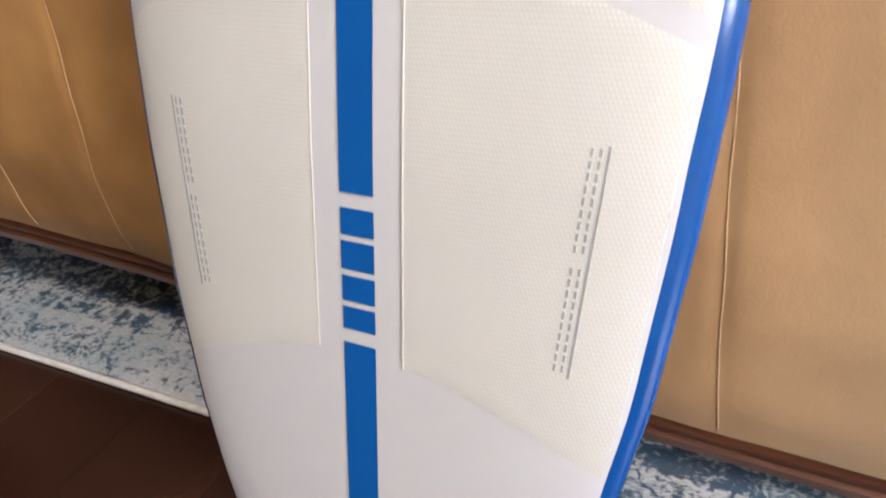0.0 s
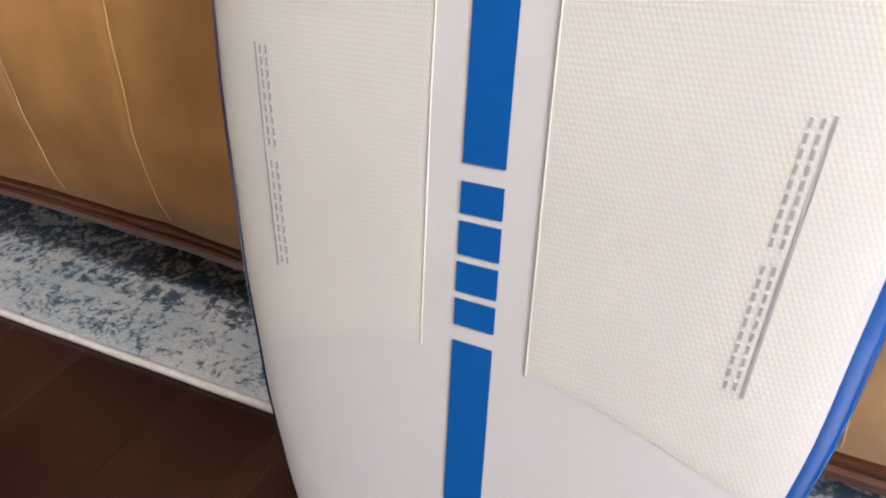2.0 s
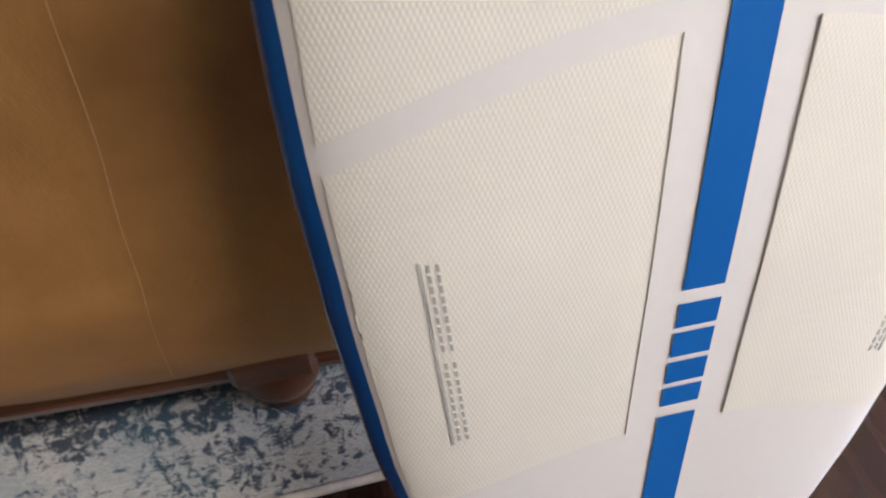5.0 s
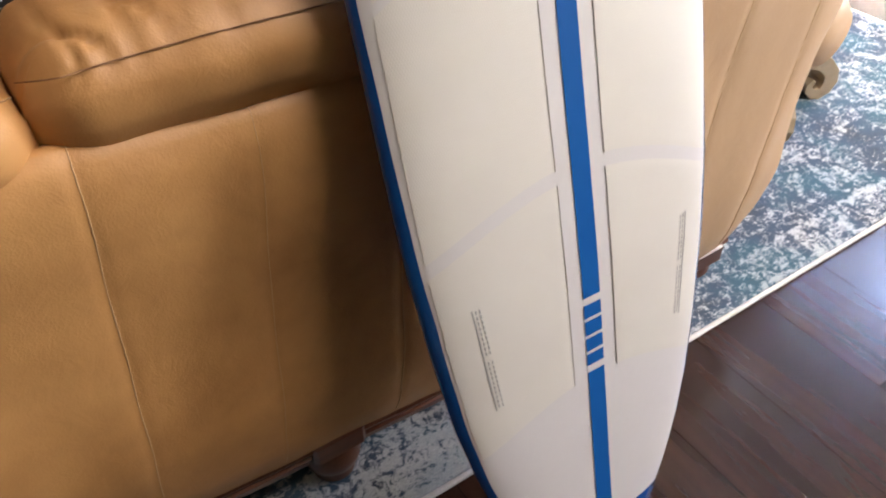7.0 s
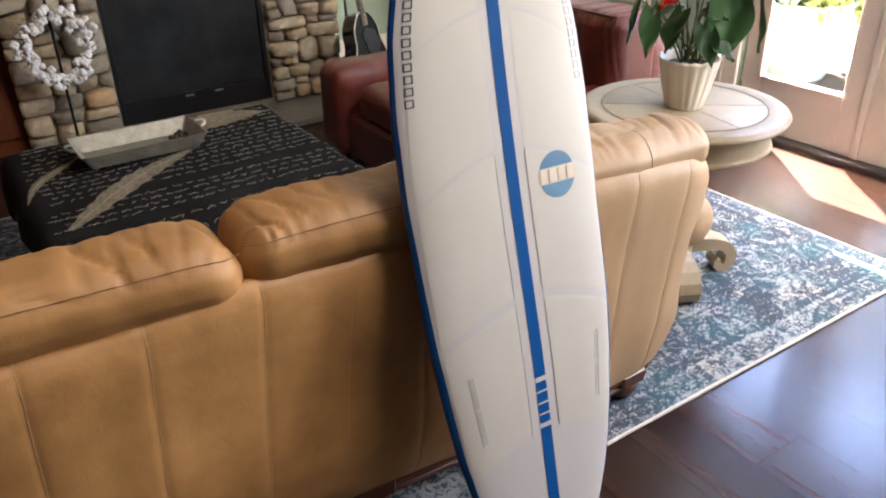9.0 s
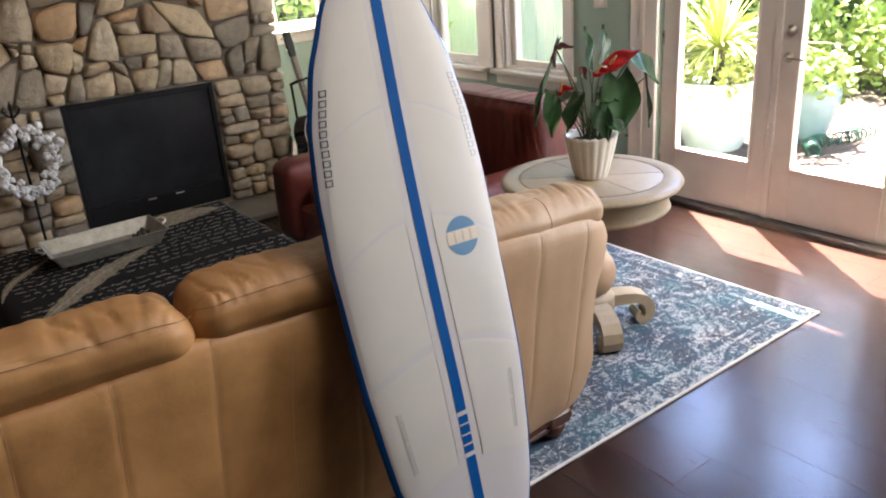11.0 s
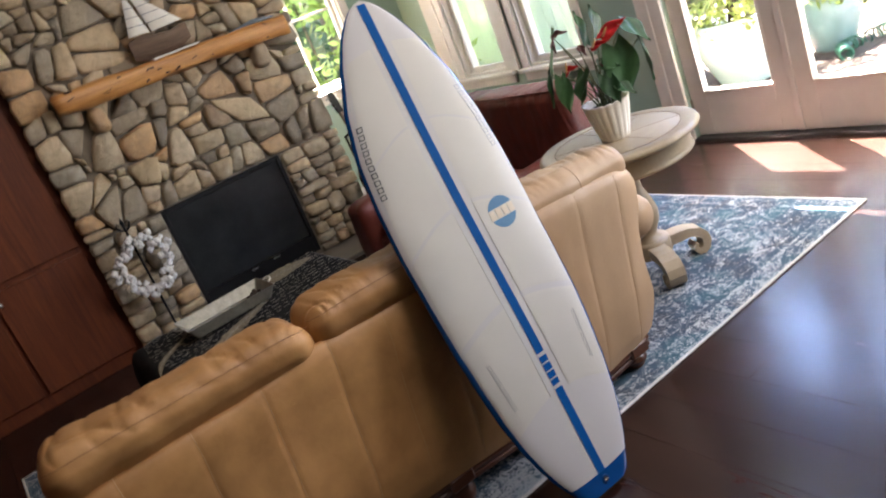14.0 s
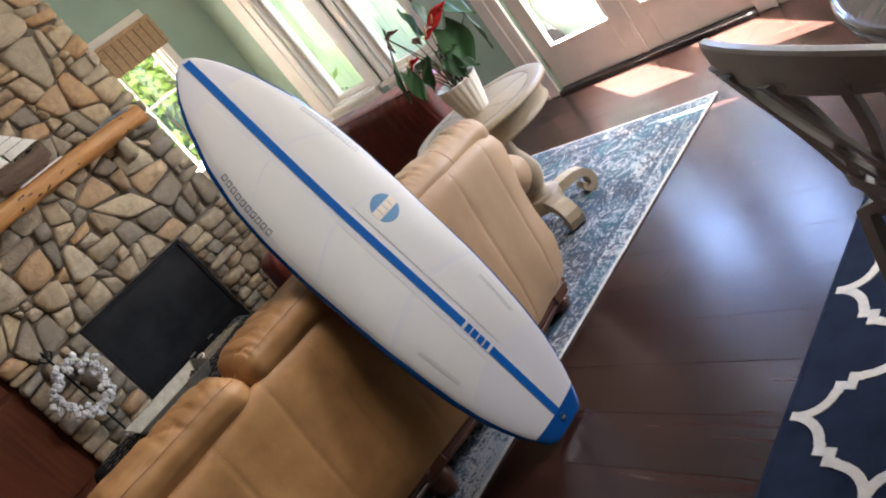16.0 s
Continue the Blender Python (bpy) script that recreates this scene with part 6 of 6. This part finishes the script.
def clumps(centres, spread):
    def volume(rng):
        c = rng.choice(centres)
        d = Vector((rng.gauss(0, 1), rng.gauss(0, 1), rng.gauss(0, 1))).normalized() * (rng.random() ** 0.4)
        return Vector(c[:3]) + Vector((d.x * spread * c[3], d.y * spread * c[3], d.z * spread * c[3]))
    return volume


def shrub(name, at, centres, count, size, material, label, seed, category="shrub"):
    top = thing(name, at, label, category, kind="stuff")
    me = leaf_mass(count, clumps(centres, 1.0), size, seed)
    me.materials.append(material)
    crown = new("crown", me)
    crown.parent = top
    tagged(crown, kind="stuff")
    for k, c in enumerate(centres[:5]):
        part("stem", tube([(c[0] * 0.3, c[1] * 0.3, 0), (c[0] * 0.6, c[1] * 0.6, c[2] * 0.5), c[:3]], [0.03, 0.02, 0.008], 6), BARK, top)
    return top


rng = random.Random(8)
hedge = [(rng.uniform(-0.5, 0.9), rng.uniform(-1.9, 2.2), rng.uniform(0.15, 1.35), rng.uniform(0.28, 0.5)) for k in range(46)]
shrub("hedge", (7.6, 2.6, -0.10), hedge, 17000, 0.045, HEDGE_LEAF, "bright green leafy hedge behind the patio", 4, "hedge")
north = [(rng.uniform(-1.6, 1.6), rng.uniform(-0.6, 0.6), rng.uniform(0.2, 2.7), rng.uniform(0.35, 0.6)) for k in range(40)]
shrub("hedge", (3.0, 6.6, -0.10), north, 11000, 0.06, HEDGE_LEAF, "tall leafy green hedge behind the house", 15, "hedge")
low = [(rng.uniform(-0.35, 0.35), rng.uniform(-0.35, 0.35), rng.uniform(0.02, 0.22), 0.16) for k in range(12)]
shrub("low_plant", (5.25, 2.00, 0.34), low, 900, 0.04, HEDGE_LEAF, "low green plants filling a glazed pot", 5, "plant")
under = [(rng.uniform(-0.36, 0.36), rng.uniform(-0.36, 0.36), rng.uniform(0.0, 0.16), 0.13) for k in range(16)]
shrub("low_plant", (4.62, 2.42, 0.42), under, 1000, 0.03, SPIKE_LEAF, "low yellow green plants round the cordyline", 6, "plant")


def garden_tree(at, h, r, seed, label):
    rg = random.Random(seed)
    top = thing("garden_tree", at, label, "tree")
    part("trunk", tube([(0, 0, 0), (0.05, 0.03, h * 0.3), (-0.03, 0.05, h * 0.6), (0, 0, h * 0.9)], [0.14, 0.11, 0.08, 0.03], 10), BARK, top, "", True)
    cs = []
    for k in range(14):
        a, z = rg.uniform(0, 6.28), rg.uniform(0.25, 0.98) * h
        d = r * rg.uniform(0.3, 0.9) * (1.1 - 0.5 * z / h)
        cs.append((d * math.cos(a), d * math.sin(a), z, r * rg.uniform(0.28, 0.45)))
        part("limb", tube([(0, 0, z * 0.75), (d * 0.5 * math.cos(a), d * 0.5 * math.sin(a), z * 0.92), cs[-1][:3]], [0.05, 0.03, 0.01], 6), BARK, top)
    me = leaf_mass(5200, clumps(cs, 1.0), 0.075, seed)
    me.materials.append(TREE_LEAF)
    crown = tagged(new("crown", me), kind="stuff")
    crown.parent = top


garden_tree((7.6, 7.2, -0.10), 5.0, 2.4, 31, "leafy green tree beyond the side windows")
garden_tree((9.4, 4.6, -0.10), 4.6, 2.3, 32, "leafy green tree beyond the hedge")
garden_tree((4.6, 9.2, -0.10), 5.0, 2.5, 33, "leafy green tree behind the fireplace wall")
garden_tree((9.2, 0.2, -0.10), 4.2, 2.2, 35, "leafy green tree beside the patio")
hose = thing("garden_hose", (4.80, 1.66, -0.085), "coiled green garden hose lying on the patio", "hose")
part("coil", tube([(0.018 * a / 6.28 + 0.05 * math.cos(a) * 0.6, 0.014 * a / 6.28 - 0.05 * math.cos(a) * 0.8, 0.063 + 0.05 * math.sin(a)) for a in (k * 0.3 for k in range(190))], 0.007, 8), HOSE, hose, "tight green coil", True)
part("tail", tube([(0.16 + 0.060 * a / 6.28 + 0.03 * math.sin(a * 0.21), 0.13 + 0.03 * math.sin(a / 9) - 0.014 * a / 6.28 + 0.05 * math.cos(a), 0.061 + 0.048 * math.sin(a)) for a in (k * 0.3 for k in range(250))], 0.007, 8), HOSE, hose, "stretched green coil", True)

structure("backdrop", loft([[(r * math.cos(radians(a)), r * math.sin(radians(a)), z + 0.5 * noise.noise(Vector((a * 0.25, 2.0, 0.0))) * (z > 0)) for r, z in ((12.5, -0.12), (12.5, 2.5), (12.6, 5.0), (12.9, 5.0), (12.9, -0.12))] for a in range(2, 84, 2)]), WOODS,
          "soft green far woods beyond the garden", "backdrop", True)

# Boards added outside to stand in for the flat, hazy green window view.
fence = thing("view_boards", (WX + 2.0, 5.0, -0.09), "sage green boards added outside as a flat hazy window view", "fence")
for k in range(24):
    part("board", boxes((-0.012, 0.012, -1.75 + 0.146 * k, -1.607 + 0.146 * k, 0.0, 3.1), bevel=0.003), VIEW_GREEN, fence)
for k in (0.5, 2.4):
    part("rail", boxes((0.0125, 0.06, -1.75, 1.75, k, k + 0.09)), VIEW_GREEN, fence)

# ---- pieces of the setting ----
rng = random.Random(77)


def clip(poly, px, pz, nx, nz):
    """Keep the part of a polygon where (p - (px, pz)) . n <= 0."""
    out = []
    for i in range(len(poly)):
        a, b = poly[i], poly[(i + 1) % len(poly)]
        da, db = (a[0] - px) * nx + (a[1] - pz) * nz, (b[0] - px) * nx + (b[1] - pz) * nz
        if da <= 0:
            out.append(a)
        if (da < 0 < db) or (db < 0 < da):
            t = da / (da - db)
            out.append((a[0] + (b[0] - a[0]) * t, a[1] + (b[1] - a[1]) * t))
    return out


def stone_cells(x0, x1, z0, z1, least, most, flat, slant, warp):
    """Cells of rubble masonry: the field is split again and again by slanting joints; flat widens the stones, warp bends the joints."""
    out, todo = [], [[(x0, z0 * flat), (x1, z0 * flat), (x1, z1 * flat), (x0, z1 * flat)]]
    while todo:
        poly = todo.pop()
        area = abs(sum(p[0] * q[1] - q[0] * p[1] for p, q in zip(poly, poly[1:] + poly[:1]))) / 2
        wide, high = (max(p[k] for p in poly) - min(p[k] for p in poly) for k in (0, 1))
        size = math.sqrt(area / flat)
        if size < rng.uniform(least, most) and (max(wide, high) < 1.9 * min(wide, high) or size < 0.4 * least):
            cell = []
            for x, z in poly:
                z /= flat
                weight = max(0.0, min(1.0, min(x - x0, x1 - x, z - z0, z1 - z) / 0.08))
                cell.append((x + warp * weight * noise.noise(Vector((x * 6, z * 6, 1.5))), z + warp * weight * noise.noise(Vector((x * 6, z * 6, 8.5)))))
            out.append(cell)
            continue
        turn = (0.0 if wide * rng.uniform(0.8, 1.25) > high else math.pi / 2) + rng.uniform(-slant, slant)
        nx, nz, f, g = math.cos(turn), math.sin(turn), rng.uniform(0.36, 0.64), rng.uniform(0.4, 0.6)
        px, pz = min(p[0] for p in poly) + wide * (f if abs(nx) > abs(nz) else g), min(p[1] for p in poly) + high * (g if abs(nx) > abs(nz) else f)
        for s in (1, -1):
            half = clip(poly, px, pz, s * nx, s * nz)
            if len(half) > 2:
                todo.append(half)
    return out


def stone(poly, deep, gap):
    """One river stone from its cell: an inset, rounded outline that domes forward (towards -y)."""
    cx, cz = sum(p[0] for p in poly) / len(poly), sum(p[1] for p in poly) / len(poly)
    size = math.sqrt(abs(sum(a[0] * b[1] - b[0] * a[1] for a, b in zip(poly, poly[1:] + poly[:1]))) / 2)
    if size < 0.038:
        return None
    pts = [Vector((p[0] - cx, p[1] - cz)) for p in poly]
    for cut in (rng.uniform(0.07, 0.15), 0.23):
        pts = [q for a, b in zip(pts, pts[1:] + pts[:1]) for q in (a.lerp(b, cut), a.lerp(b, 1 - cut))]
    keep = max(0.6, 1 - gap / (size * 0.5))
    thin_x, thin_z = rng.uniform(0.95, 1.0), rng.uniform(0.94, 1.0)
    pts = [Vector((p.x * thin_x, p.y * thin_z)) * keep * (1 + 0.05 * noise.noise(Vector((p.x * 22 + cx * 5, p.y * 22 + cz * 5, 3)))) for p in pts]
    if len(pts) > 14:
        pts = pts[::2]
    tilt_x, tilt_z = rng.uniform(-0.16, 0.16), rng.uniform(-0.16, 0.16)
    facets = [(rng.uniform(0.82, 1.12), rng.uniform(-0.75, 0.75), rng.uniform(-0.75, 0.75)) for k in range(4)] + [(1.0, 0.0, 0.0)]

    def face(x, z):
        return min(a + (b * x + c * z) / size for a, b, c in facets)
    rings = []
    for s, h in ((1.0, 0.0), (0.995, 0.52), (0.955, 0.80), (0.84, 0.95), (0.45, 1.0)):
        rings.append([Vector((p.x * s, -deep * h * max(0.55, face(p.x * s, p.y * s)) - (p.x * tilt_x + p.y * tilt_z) * h * s - 0.010 * h * noise.noise(Vector((p.x * s * 24 + cx * 9, p.y * s * 24 + cz * 9, 2))), p.y * s)) for p in pts])
    bm = bmesh.new()
    rows = [[bm.verts.new(v) for v in ring] for ring in rings]
    n = len(pts)
    for a, b in zip(rows, rows[1:]):
        for i in range(n):
            bm.faces.new((a[i], a[(i + 1) % n], b[(i + 1) % n], b[i]))
    mid = bm.verts.new((0, -deep * face(0.0, 0.0), 0))
    for i in range(n):
        bm.faces.new((rows[-1][i], rows[-1][(i + 1) % n], mid))
    return bm, cx, cz


cells = stone_cells(FX0, BX0 - 0.004, 0.04, BZ1, 0.12, 0.20, 1.7, 0.11, 0.03) + stone_cells(BX1 + 0.004, FX1, 0.04, BZ1, 0.12, 0.20, 1.7, 0.11, 0.03)
cells += stone_cells(FX0, FX1, BZ1 + 0.012, 3.25, 0.11, 0.30, 1.25, 0.33, 0.08)
cells.sort(key=lambda poly: min(q[1] for q in poly))
stones, upper = 0, bmesh.new()
for poly in cells:
    made = stone(poly, rng.uniform(0.050, 0.105), 0.0026)
    if made:
        bm, cx, cz = made
        stones += 1
        if stones > 300:
            me = mesh_of(bm, STONE, True, "stone")
            me.transform(Matrix.Translation((cx - ox, -0.001, cz)))
            upper.from_mesh(me)
            continue
        ob = new("stone", mesh_of(bm, STONE, True, "stone"))
        ob.parent = fire
        ob.matrix_local = Matrix.Translation((cx - ox, -0.001, cz))
tagged(part("upper_stone", upper, STONE, fire, "", True), kind="stuff")
# two long stones that carry the mantel
for x in (-0.02, 1.20):
    ob = part("corbel_stone", soft_box((0.055, 0.09, 0.085), 0.045, 8, puff(0.02, x * 7), at=(x - ox, -0.07, 1.60)), STONE, fire, "", True)

# floor planks along the room's depth
PLANK_W = 0.208
plank_meshes = {}
for length in (1.1, 1.5, 1.9, 2.3):
    bm = boxes((-PLANK_W / 2 + 0.0004, PLANK_W / 2 - 0.0004, -length / 2 + 0.0004, length / 2 - 0.0004, -0.012, 0.0), bevel=0.0008)
    plank_meshes[length] = mesh_of(bm, FLOOR_WOOD, False, "plank")
x = 0.816 + 10.5 * PLANK_W
while x > LEFT:
    y = WY
    while y > BACK:
        length = rng.choice((1.1, 1.5, 1.9, 2.3))
        ob = new("plank", plank_meshes[length])
        ob.parent = floor
        ob.matrix_local = Matrix.Translation((x, y - length / 2, -0.0001 * rng.random()))
        y -= length
    x -= PLANK_W

# patio paving stones
slab = boxes((-0.197, 0.197, -0.197, 0.197, 0.0, 0.02), bevel=0.006)
slab_mesh = mesh_of(slab, PATIO, False, "paver")
for i in range(9):
    for j in range(12):
        ob = new("paver", slab_mesh)
        ob.parent = patio
        ob.matrix_local = pose(WX + T + 0.22 + i * 0.40, -0.6 + j * 0.40, -0.086 + 0.002 * rng.random(), 0, 0, rng.uniform(-0.6, 0.6))
